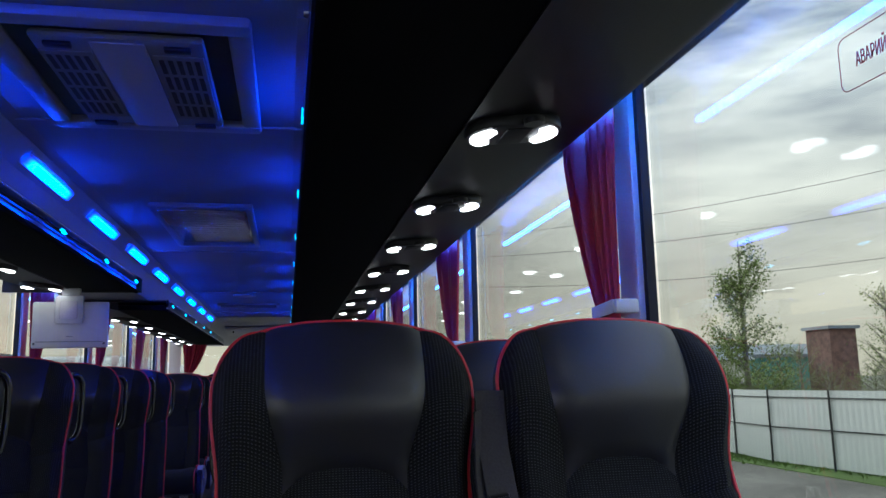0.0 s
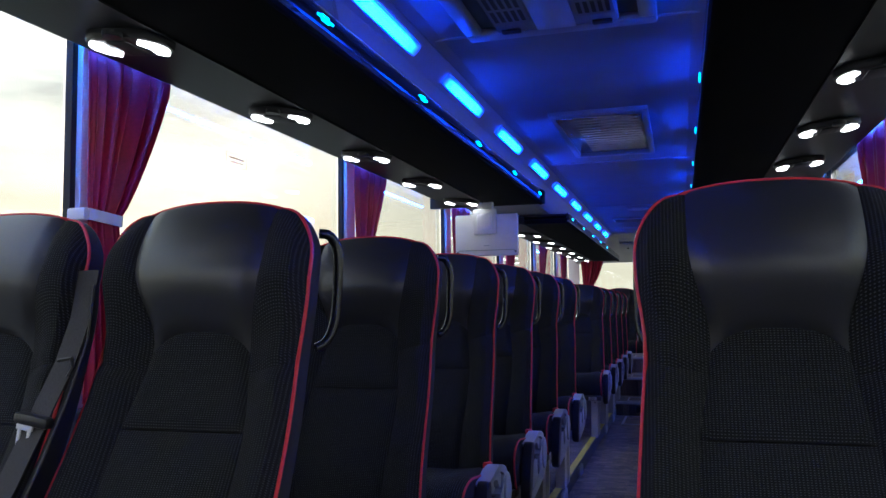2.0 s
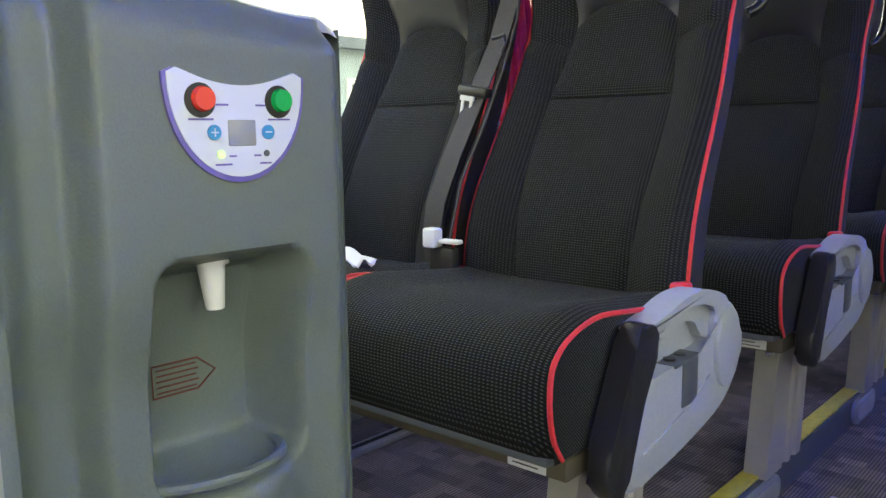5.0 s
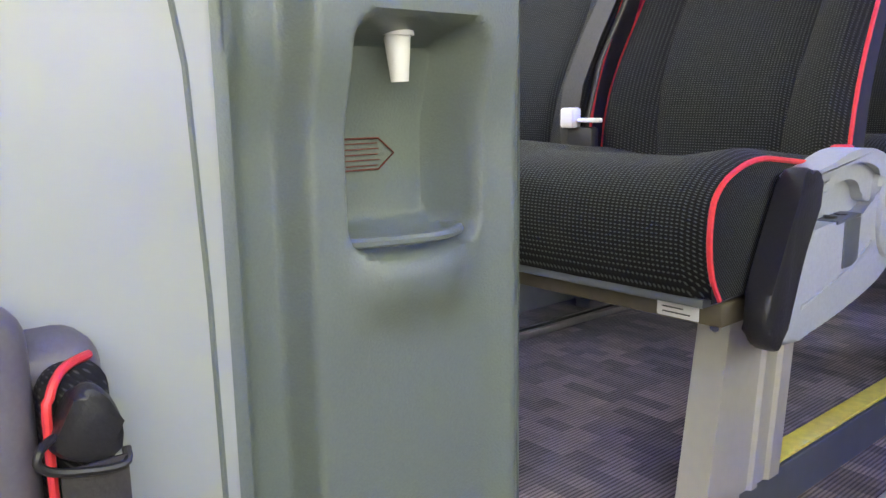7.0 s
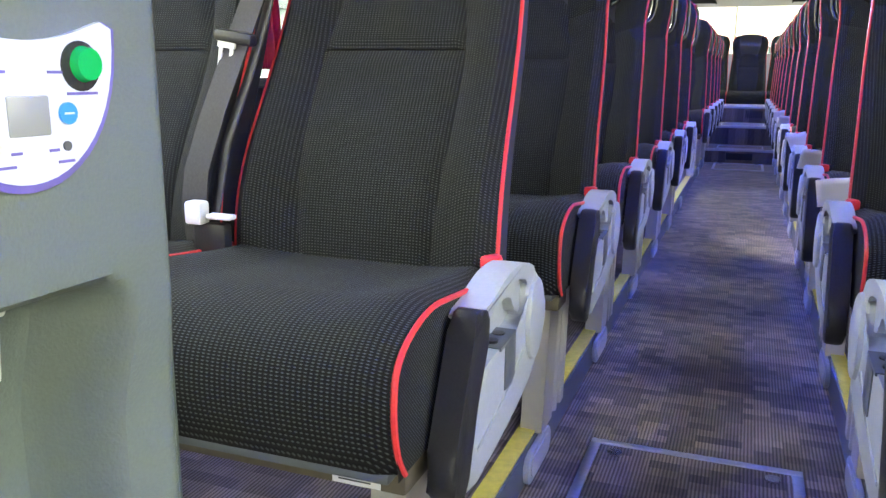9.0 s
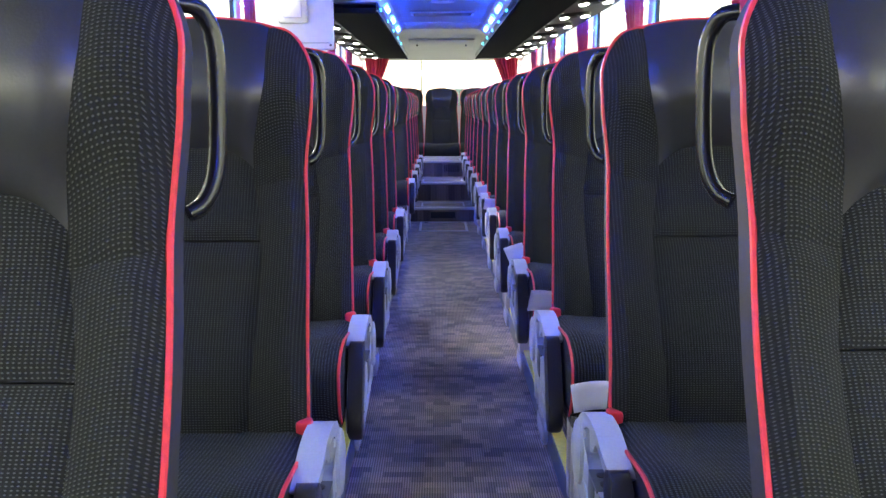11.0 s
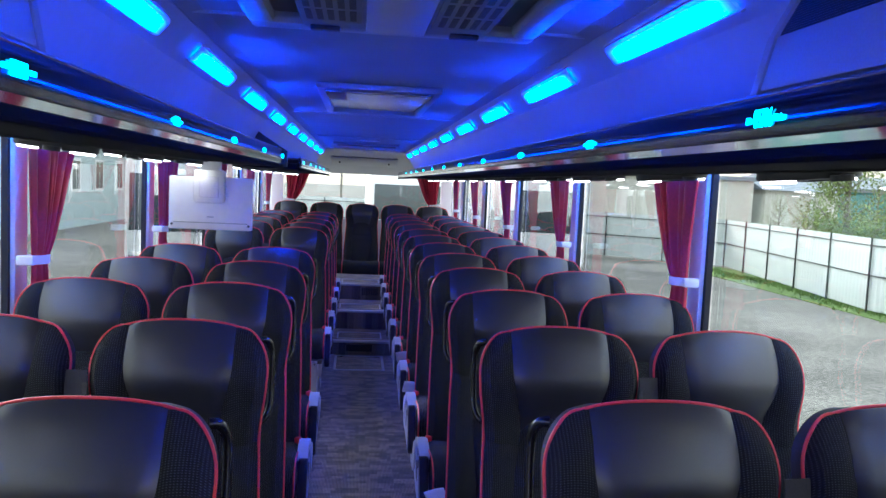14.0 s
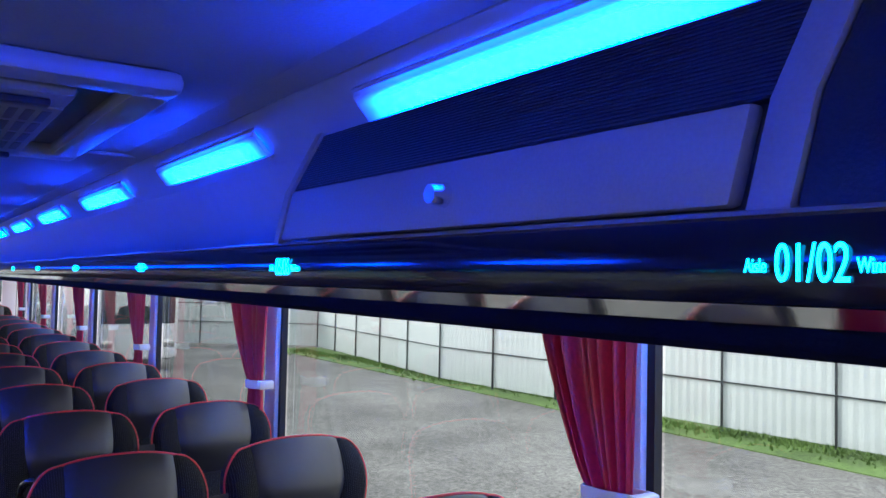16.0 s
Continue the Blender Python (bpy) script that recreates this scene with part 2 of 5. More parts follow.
M = dict(
    cloth=fabric("seat_cloth", (0.012, 0.0125, 0.013), (0.070, 0.073, 0.070), rows=205, cols=190, across=0.6),
    bolster=fabric("bolster_cloth", (0.012, 0.0125, 0.013), (0.066, 0.068, 0.066), rows=195, cols=180, across=0.6),
    cushion=fabric("cushion_cloth", (0.0085, 0.0085, 0.009), (0.075, 0.085, 0.083), rows=205, cols=150, across=0.45),
    leather=mat("head_leather", (0.020, 0.0205, 0.023), rough=0.40, var=0.15, scale=350, bump=0.12, spec=0.75, coat=0.30),
    # guide seat covering, its bright gloss put into the colour as light grey
    vinyl=mat("vinyl_lit_grey", (0.13, 0.122, 0.135), rough=0.42, var=0.1, scale=300, bump=0.08, spec=0.5),
    shell=mat("seat_side_cloth", (0.02, 0.02, 0.022), rough=0.85, scale=200, bump=0.2),
    red=mat("red_piping", (0.72, 0.045, 0.055), rough=0.45, var=0.15, scale=120),
    red_tab=mat("red_plastic", (0.85, 0.05, 0.07), rough=0.3, var=0.1),
    black=mat("black_plastic", (0.018, 0.018, 0.02), rough=0.38, scale=300, bump=0.25),
    handle=mat("handle_plastic", (0.010, 0.010, 0.011), rough=0.22, var=0.1, scale=200, bump=0.05),
    rubber=mat("black_rubber", (0.012, 0.012, 0.014), rough=0.6),
    gloss=mat("black_gloss", (0.008, 0.008, 0.01), rough=0.12, var=0.1, bump=0.0, spec=0.6),
    mirror=mat("polished_band", (0.62, 0.61, 0.60), rough=0.05, metal=1.0, var=0.06, scale=60, bump=0.01),
    hatch=mat("hatch_metal", (0.72, 0.72, 0.72), rough=0.2, metal=0.9, var=0.06, scale=50, bump=0.02),
    grey=mat("grey_plastic", (0.40, 0.42, 0.465), rough=0.42, var=0.08, scale=200, bump=0.1),
    dgrey=mat("dark_grey_plastic", (0.10, 0.11, 0.125), rough=0.4, var=0.1),
    steel=mat("leg_steel", (0.62, 0.59, 0.55), rough=0.34, metal=0.45, var=0.04, scale=60, bump=0.02),
    alu=mat("aluminium", (0.62, 0.62, 0.64), rough=0.35, metal=0.9, var=0.12, scale=120),
    bar=mat("olive_bar", (0.10, 0.085, 0.06), rough=0.5, var=0.2),
    webbing=mat("webbing", (0.036, 0.033, 0.035), rough=0.75, var=0.25, scale=260, bump=0.3),
    chrome=mat("chrome", (0.75, 0.75, 0.78), rough=0.18, metal=1.0, var=0.05, bump=0),
    paper=mat("white_paper", (0.82, 0.82, 0.84), rough=0.6, var=0.06, scale=15),
    ink=mat("printed_ink", (0.05, 0.05, 0.06), rough=0.6),
    # one carpet in two tones: aisle lightened and blue cut for the lamp light
    carpet=carpet("carpet", 4.4, 1.0),
    carpet2=carpet("carpet_dimmer_bluer", 2.9, 1.65),
    yellow=mat("yellow_strip", (0.78, 0.66, 0.10), rough=0.5, var=0.15, scale=60),
    ceiling=mat("ceiling_felt", (0.34, 0.345, 0.37), rough=0.85, var=0.08, scale=220, bump=0.25),
    cove=mat("cove_panel", (0.40, 0.41, 0.45), rough=0.35, var=0.05, bump=0.02),
    underside=mat("rack_felt", (0.005, 0.005, 0.0055), rough=0.9, spec=0.1, var=0.3, scale=250, bump=0.35),
    underside2=mat("rack_plastic", (0.016, 0.016, 0.017), rough=0.5, spec=0.25, var=0.15, scale=200, bump=0.15),
    wall=mat("side_panel", (0.30, 0.31, 0.33), rough=0.6, var=0.1),
    pillar=mat("pillar_panel", (0.78, 0.76, 0.82), rough=0.5, var=0.06, scale=160),
    white=mat("white_plastic", (0.80, 0.80, 0.80), rough=0.4, var=0.04),
    # cabinet sage lightened for window light; off-white for dispenser top and screen ridge
    off=mat("off_white_and_lit_sage", (0.37, 0.395, 0.36), rough=0.30, var=0.05, scale=8, bump=0.03),
    silver=mat("silver_panel", (0.55, 0.55, 0.58), rough=0.4, metal=0.1, var=0.08, scale=300, bump=0.05),
    flap=mat("satin_grey", (0.27, 0.265, 0.275), rough=0.45, var=0.08, scale=300, bump=0.05),
    grille=mat("black_mesh", (0.012, 0.012, 0.016), rough=0.55, bump=0.3, scale=400),
    sage=mat("sage_plastic", (0.145, 0.172, 0.155), rough=0.38, var=0.07, scale=420, bump=0.3),
    label=mat("control_label", (0.68, 0.72, 0.80), rough=0.3, var=0.03, bump=0),
    violet=mat("violet_border", (0.16, 0.13, 0.42), rough=0.3),
    btn_red=mat("red_button", (0.85, 0.06, 0.04), rough=0.25, var=0.05, bump=0),
    btn_green=mat("green_button", (0.01, 0.45, 0.10), rough=0.25, var=0.05, bump=0),
    btn_blue=mat("blue_button", (0.05, 0.30, 0.60), rough=0.3, var=0.05, bump=0),
    lcd=mat("grey_display", (0.33, 0.34, 0.34), rough=0.2, var=0.05, bump=0),
    brown=mat("brown_print", (0.16, 0.035, 0.025), rough=0.5),
    curtain=mat("red_curtain", (0.46, 0.010, 0.055), rough=0.42, var=0.2, scale=120, bump=0.15, spec=0.5),
    strip=led_glow("blue_led", (0.010, 0.054, 1.0), 40.0, 0.28),
    thin_strip=glow("thin_blue_led", (0.02, 0.20, 1.0), 75.0),
    lamp=glow("white_lamp", (1.0, 0.97, 0.92), 4.5),
    digit=glow("cyan_digits", (0.02, 0.55, 1.0), 3.5),
    glass=pane_glass("window_glass", (0.86, 0.885, 0.88)),
    sign=mat("sign_red", (0.50, 0.07, 0.08), rough=0.5),
    gravel=mat("gravel", (0.16, 0.152, 0.135), rough=0.95, var=0.5, scale=20, bump=1.0, coarse=0.35),
    grass=mat("grass_green", (0.10, 0.165, 0.035), rough=0.9, var=0.5, scale=20, bump=0.5, coarse=0.8),
    sheet=mat("white_sheeting", (0.55, 0.585, 0.57), rough=0.45, var=0.08, scale=3, coarse=0.4),
    frame_black=mat("black_frame", (0.02, 0.022, 0.025), rough=0.5),
    bark=mat("bark", (0.22, 0.20, 0.17), rough=0.9, var=0.5),
    leaf=mat("spring_leaves", (0.20, 0.26, 0.075), rough=0.7, var=0.4, scale=4),
    block=mat("grey_blue_cladding", (0.42, 0.50, 0.52), rough=0.6, var=0.06, scale=2),
    stone=mat("plaster", (0.55, 0.54, 0.48), rough=0.8, var=0.1, scale=2),
    roof=mat("roof_sheet", (0.20, 0.23, 0.27), rough=0.55, var=0.15, scale=2),
    brick=mat("dark_brick", (0.16, 0.09, 0.075), rough=0.8, var=0.3, scale=3),
    teal_board=mat("board_teal", (0.30, 0.52, 0.50), rough=0.4, var=0.08, scale=2),
    teal=mat("teal_paint", (0.10, 0.30, 0.29), rough=0.6, var=0.15),
    dark_glass=mat("far_glass", (0.06, 0.075, 0.08), rough=0.1, var=0.1, bump=0),
)



def stones(m, scale):
    """Loose stones of uneven shade over the ground colour."""
    nt = m.node_tree
    b = nt.nodes["Principled BSDF"]
    L = nt.links.new
    co = nt.nodes.new("ShaderNodeTexCoord")
    vo = nt.nodes.new("ShaderNodeTexVoronoi")
    vo.inputs["Scale"].default_value = scale
    L(co.outputs["Object"], vo.inputs["Vector"])
    mr = nt.nodes.new("ShaderNodeMapRange")
    mr.inputs["To Min"].default_value = 0.58
    mr.inputs["To Max"].default_value = 1.42
    L(vo.outputs["Color"], mr.inputs["Value"])
    mul = nt.nodes.new("ShaderNodeMix")
    mul.data_type = 'RGBA'
    mul.blend_type = 'MULTIPLY'
    mul.inputs["Factor"].default_value = 1.0
    L(b.inputs["Base Color"].links[0].from_socket, mul.inputs["A"])
    L(mr.outputs["Result"], mul.inputs["B"])
    L(mul.outputs["Result"], b.inputs["Base Color"])


stones(M["gravel"], 17.0)


# ---- mesh helpers ----
def part(name, bm, material, parent=None, label="", smooth=True):
    me = bpy.data.meshes.new(name)
    bmesh.ops.recalc_face_normals(bm, faces=bm.faces[:])
    bm.to_mesh(me)
    bm.free()
    me.materials.append(M[material])
    if smooth:
        me.shade_smooth()
        me.set_sharp_from_angle(angle=radians(38))
    ob = new(name, me)
    if parent is not None:
        ob.parent = parent
    if label:
        ob["label"] = label
    return ob


def empty(name, label, category, group="", at=(0, 0, 0)):
    ob = new(name)
    ob.empty_display_size = 0.05
    ob.location = at
    return tagged(ob, label, category, group)


def box(bm, x0, x1, y0, y1, z0, z1, bevel=0.0, seg=2):
    r = bmesh.ops.create_cube(bm, size=1.0, matrix=Matrix.LocRotScale(
        ((x0 + x1) / 2, (y0 + y1) / 2, (z0 + z1) / 2), None, (abs(x1 - x0), abs(y1 - y0), abs(z1 - z0))))
    if bevel:
        es = list({e for v in r["verts"] for e in v.link_edges})
        bmesh.ops.bevel(bm, geom=es, offset=bevel, segments=seg, profile=0.5, affect='EDGES')
    return bm


def boxes(*specs, bevel=0.0):
    bm = bmesh.new()
    for s in specs:
        box(bm, *s, bevel=bevel)
    return bm


def prism(bm, pts, axis, a, b, bevel=0.0):
    """Extrudes a closed outline: axis 'x' takes (y, z), 'y' takes (x, z), 'z' takes (x, y)."""
    def at(p, s):
        return {"x": (s, p[0], p[1]), "y": (p[0], s, p[1]), "z": (p[0], p[1], s)}[axis]
    lo = [bm.verts.new(at(p, a)) for p in pts]
    hi = [bm.verts.new(at(p, b)) for p in pts]
    n = len(pts)
    caps = [bm.faces.new(lo), bm.faces.new(hi[::-1])]
    for i in range(n):
        bm.faces.new((lo[i], lo[(i + 1) % n], hi[(i + 1) % n], hi[i]))
    if bevel:
        es = list({e for f in caps for e in f.edges})
        bmesh.ops.bevel(bm, geom=es, offset=bevel, segments=2, profile=0.5, affect='EDGES')
    return bm


def rounded(pts, n=4, closed=True):
    """A smooth outline through the points."""
    out = []
    m = len(pts)
    for i in range(m if closed else m - 1):
        p0, p1, p2, p3 = (pts[(i + k) % m] if closed else pts[min(max(i + k, 0), m - 1)] for k in (-1, 0, 1, 2))
        for k in range(n):
            t = k / n
            out.append(tuple(0.5 * (2 * b1 + (c1 - a1) * t + (2 * a1 - 5 * b1 + 4 * c1 - d1) * t * t + (3 * b1 - a1 - 3 * c1 + d1) * t ** 3) for a1, b1, c1, d1 in zip(p0, p1, p2, p3)))
    if not closed:
        out.append(tuple(pts[-1]))
    return out


def grid(bm, fn, nu, nv):
    """A sheet from fn(u, v), both from 0 to 1."""
    rows = [[bm.verts.new(fn(i / nu, j / nv)) for i in range(nu + 1)] for j in range(nv + 1)]
    for j in range(nv):
        for i in range(nu):
            bm.faces.new((rows[j][i], rows[j][i + 1], rows[j + 1][i + 1], rows[j + 1][i]))
    return rows


def tube(bm, pts, r, seg=8, closed=False):
    pts = [Vector(p) for p in pts]
    rings = []
    n = len(pts)
    up = None
    for i, p in enumerate(pts):
        d = (pts[(i + 1) % n] - pts[i - 1]) if closed else (pts[min(i + 1, n - 1)] - pts[max(i - 1, 0)])
        d.normalize()
        if up is None:
            up = d.orthogonal().normalized()
        up = (up - d * up.dot(d)).normalized()
        side = d.cross(up)
        rings.append([bm.verts.new(p + r * (math.cos(2 * math.pi * k / seg) * up + math.sin(2 * math.pi * k / seg) * side)) for k in range(seg)])
    for i in range(n if closed else n - 1):
        a, b = rings[i], rings[(i + 1) % n]
        for k in range(seg):
            bm.faces.new((a[k], a[(k + 1) % seg], b[(k + 1) % seg], b[k]))
    if not closed:
        bm.faces.new(rings[0][::-1])
        bm.faces.new(rings[-1])
    return bm


def band(bm, pts, width, thick):
    """A flat strap along pts; width along the vectors given with each point."""
    rows = []
    n = len(pts)
    for i, (p, w) in enumerate(pts):
        p, w = Vector(p), Vector(w).normalized() * width / 2
        d = Vector(pts[min(i + 1, n - 1)][0]) - Vector(pts[max(i - 1, 0)][0])
        t = d.cross(w).normalized() * thick / 2
        rows.append([bm.verts.new(p + a) for a in (-w - t, w - t, w + t, -w + t)])
    for a, b in zip(rows, rows[1:]):
        for k in range(4):
            bm.faces.new((a[k], a[(k + 1) % 4], b[(k + 1) % 4], b[k]))
    bm.faces.new(rows[0][::-1])
    bm.faces.new(rows[-1])
    return bm


def cylinder(bm, p, q, r, seg=16, r2=None):
    p, q = Vector(p), Vector(q)
    m = Matrix.Translation((p + q) / 2) @ (q - p).to_track_quat("Z", "Y").to_matrix().to_4x4()
    bmesh.ops.create_cone(bm, cap_ends=True, segments=seg, radius1=r, radius2=r if r2 is None else r2, depth=(q - p).length, matrix=m)
    return bm


def smoothstep(a, b, x):
    t = min(1.0, max(0.0, (x - a) / (b - a)))
    return t * t * (3 - 2 * t)


def arc(cx, cy, r, a0, a1, n):
    return [(cx + r * math.cos(radians(a0 + (a1 - a0) * i / n)), cy + r * math.sin(radians(a0 + (a1 - a0) * i / n))) for i in range(n + 1)]


# ---- the shell of the coach ----
def structure(name, bm, material, label, category, smooth=False):
    return tagged(part(name, bm, material, None, "", smooth), label, category, kind="structure")


structure("floor", boxes((-0.33, 0.33, FRONT, 11.13, -0.06, 0.0)), "carpet", "dark violet ribbed carpet along the aisle", "floor")
for sgn, side in ((-1, "left"), (1, "right")):
    x0, x1 = sorted((sgn * 0.33, sgn * WALL))
    structure("platform_" + side, boxes((x0, x1, 3.5 if sgn < 0 else 3.3, REAR, -0.06, PLAT - 0.004)), "carpet2",
              "low carpeted platform under the seats", "platform")
    a, b = sorted((sgn * 0.31, sgn * 0.33))
    structure("trim_edge_" + side, boxes((a, b, 3.5, 11.13, -0.02, PLAT - 0.006), bevel=0.003), "dgrey", "dark grey metal edging of the seat platform", "trim")
    a, b = sorted((sgn * 0.313, sgn * 0.350))
    structure("trim_yellow_" + side, boxes((a, b, 3.5, 11.13, PLAT - 0.003, PLAT + 0.003), bevel=0.001), "yellow", "yellow warning strip on the platform edge", "trim")
    if sgn < 0:
        structure("floor_front_left", boxes((x0, x1, FRONT, 3.5, -0.06, -0.002)), "carpet", "dark carpet beside the entrance", "floor")
    else:
        structure("floor_front_right", boxes((x0, x1, FRONT, 3.3, -0.06, -0.002)), "carpet", "dark carpet by the driver's place", "floor")

# steps at the rear of the aisle
for i, (ya, yb, z) in enumerate(((11.13, 11.75, 0.128), (11.75, 12.51, 0.311), (12.51, REAR, 0.48))):
    st = tagged(new(f"rear_step_{i + 1}"), "dark carpeted step at the rear of the aisle with a metal nosing", "step", kind="structure")
    part("tread", boxes((-0.312, 0.312, ya, yb, -0.05, z), bevel=0.006), "carpet", st, smooth=False)
    part("nosing", boxes((-0.312, 0.312, ya - 0.012, ya + 0.03, z - 0.018, z + 0.005), bevel=0.004), "alu", st, "worn aluminium nosing")
    part("tread_frame", boxes((-0.21, 0.21, ya + 0.10, ya + 0.112, z, z + 0.006), (-0.21, 0.21, ya + 0.4, ya + 0.412, z, z + 0.006),
                              (-0.21, -0.198, ya + 0.112, ya + 0.4, z, z + 0.006), (0.198, 0.21, ya + 0.112, ya + 0.4, z, z + 0.006)), "alu", st)
    if i == 2:
        part("vent", boxes(*[(0.02 + 0.02 * k, 0.032 + 0.02 * k, ya - 0.006, ya + 0.002, 0.36, 0.44) for k in range(9)]), "black", st)
    if i == 0:
        part("riser_hatch", boxes((-0.12, 0.12, ya - 0.008, ya + 0.002, 0.03, 0.095), bevel=0.006), "black", st)

# flush hatches in the aisle floor
for k, (ya, yb) in enumerate(((4.18, 4.75), (10.5, 11.06))):
    h = tagged(new("floor_hatch"), "carpeted floor hatch with an aluminium frame in the aisle", "floor hatch", "floor hatches")
    h.location = (0, ya, 0)
    d = yb - ya
    part("frame", boxes((-0.22, 0.22, 0, 0.022, 0, 0.006), (-0.22, 0.22, d - 0.022, d, 0, 0.006), (-0.22, -0.198, 0.022, d - 0.022, 0, 0.006),
                        (0.198, 0.22, 0.022, d - 0.022, 0, 0.006), bevel=0.002), "alu", h)
    part("panel", boxes((-0.197, 0.197, 0.023, d - 0.023, 0, 0.004)), "carpet", h)
    for sx in (-0.16, 0.16):
        part("latch", cylinder(bmesh.new(), (sx, d - 0.06, 0.003), (sx, d - 0.06, 0.009), 0.016), "chrome", h, "round chrome latch")

# oval lamps in the platform edge, one to a row
def step_light(x, y, sgn):
    e = empty("step_light", "oval grey step light on the platform edge", "step light", "step lights", (x, y, 0.034))
    pts = [(0.065 + px, pz) for px, pz in arc(0, 0, 0.034, -90, 90, 8)] + [(-0.065 + px, pz) for px, pz in arc(0, 0, 0.034, 90, 270, 8)]
    part("cover", prism(bmesh.new(), pts, "x", 0.0, -sgn * 0.012, bevel=0.003), "grey", e)
    inner = [(py * 0.8, pz * 0.66) for py, pz in pts]
    part("lens", prism(bmesh.new(), inner, "x", -sgn * 0.012, -sgn * 0.0145), "silver", e, "ribbed grey lens")
    return e


# ---- side walls, pillars and windows ----
for sgn, side in ((-1, "left"), (1, "right")):
    a, b = sorted((sgn * WALL, sgn * (WALL + 0.06)))
    structure("wall_" + side, boxes((a, b, FRONT, REAR, -0.9, SILL)), "wall", "grey lining of the coach side below the windows", "wall")
    c, d = sorted((sgn * 1.185, sgn * (WALL + 0.06)))
    structure("wall_top_" + side, boxes((c, d, FRONT, REAR, HEAD, 2.06)), "underside2", "dark roof rail above the windows", "wall")
    c, d = sorted((sgn * 1.16, sgn * WALL))
    structure("sill_" + side, boxes((c, d, FRONT, REAR, SILL - 0.03, SILL), bevel=0.01), "dgrey", "dark grey window ledge", "window sill")
    edges = [FRONT + 0.9] + PILLARS + [REAR - 0.35]
    for i, y in enumerate(edges):
        near = y - (0.05 if 0 < i < len(edges) - 1 else 0.12)
        p = tagged(new(f"pillar_{side}_{i + 1}"), "pale lilac window pillar with black rubber edges", "pillar", kind="structure")
        c, d = sorted((sgn * 1.19, sgn * (WALL + 0.016)))
        part("panel", boxes((c, d, near + 0.108, near + 0.215, SILL, HEAD), bevel=0.010), "pillar", p)
        c, d = sorted((sgn * (WALL - 0.004), sgn * (WALL + 0.018)))
        part("rubber_edge", boxes((c, d, near + 0.088, near + 0.107, SILL, HEAD)), "rubber", p, "black rubber seal")
        part("rubber_edge", boxes((c, d, near + 0.216, near + 0.234, SILL, HEAD)), "rubber", p, "black rubber seal")
    for i, (ya, yb) in enumerate(zip(edges, edges[1:])):
        w = tagged(new(f"window_{side}_{i + 1}"), "large fixed side window with clear glass", "window", kind="structure")
        ya, yb = ya + 0.145, yb + 0.035
        c, d = sorted((sgn * (WALL + 0.022), sgn * (WALL + 0.028)))
        g = part("pane", boxes((c, d, ya, yb, SILL, HEAD)), "glass", w, smooth=False)
        g.visible_shadow = False

# rear end, and an unseen front wall added to block light from ahead
structure("wall_front", boxes((-WALL, WALL, FRONT - 0.06, FRONT, -0.9, 2.06)), "wall", "plain grey unseen front wall, added to block light from ahead", "wall")
structure("wall_rear", boxes((-WALL, WALL, REAR, REAR + 0.06, -0.9, 1.10), (-WALL, -1.06, REAR, REAR + 0.06, 1.10, 1.70),
                             (1.06, WALL, REAR, REAR + 0.06, 1.10, 1.70), (-WALL, WALL, REAR, REAR + 0.06, 1.70, 2.06)), "pillar", "pale rear end around the back window", "wall")
g = tagged(part("window_rear", boxes((-1.06, 1.06, REAR + 0.02, REAR + 0.026, 1.10, 1.70)), "glass", None, smooth=False), "clear rear window", "window", kind="structure")
g.visible_shadow = False

# ceiling: flat middle, coved sides
bm = bmesh.new()
prof = [(-0.40, 1.955), (0.40, 1.955), (0.44, 1.945), (0.44, 2.02), (-0.44, 2.02), (-0.44, 1.945)]
prism(bm, prof, "y", FRONT, 12.9)
structure("ceiling", bm, "ceiling", "felt-covered coach ceiling lit blue by the strip lights", "ceiling")
for sgn, side in ((-1, "left"), (1, "right")):
    bm = bmesh.new()
    prof = [(sgn * 0.442, 1.944), (sgn * 0.505, 1.875), (sgn * 0.575, 1.752), (sgn * 0.60, 1.742), (sgn * 1.04, 1.742), (sgn * 1.07, 1.835), (sgn * 1.20, 1.868), (sgn * 1.20, 2.02), (sgn * 0.442, 2.02)]
    prism(bm, prof, "y", FRONT, 12.9)
    structure("ceiling_cove_" + side, bm, "cove", "smooth coved panel above the luggage rack", "ceiling")
# sloped rear ceiling panel with a hatch
bm = bmesh.new()
prism(bm, [(12.9, 1.955), (13.3, 1.93), (REAR, 1.70), (REAR, 2.02), (12.9, 2.02)], "x", -1.10, 1.10)
structure("ceiling_rear", bm, "cove", "smooth sloping panel above the rear window", "ceiling")
# cross seams of the ceiling panels
for y in (3.1, 5.55, 8.0, 10.2, 12.2):
    structure("trim_seam", boxes((-0.44, 0.44, y, y + 0.012, 1.949, 1.957), bevel=0.002), "cove", "thin joint strip across the ceiling", "trim")

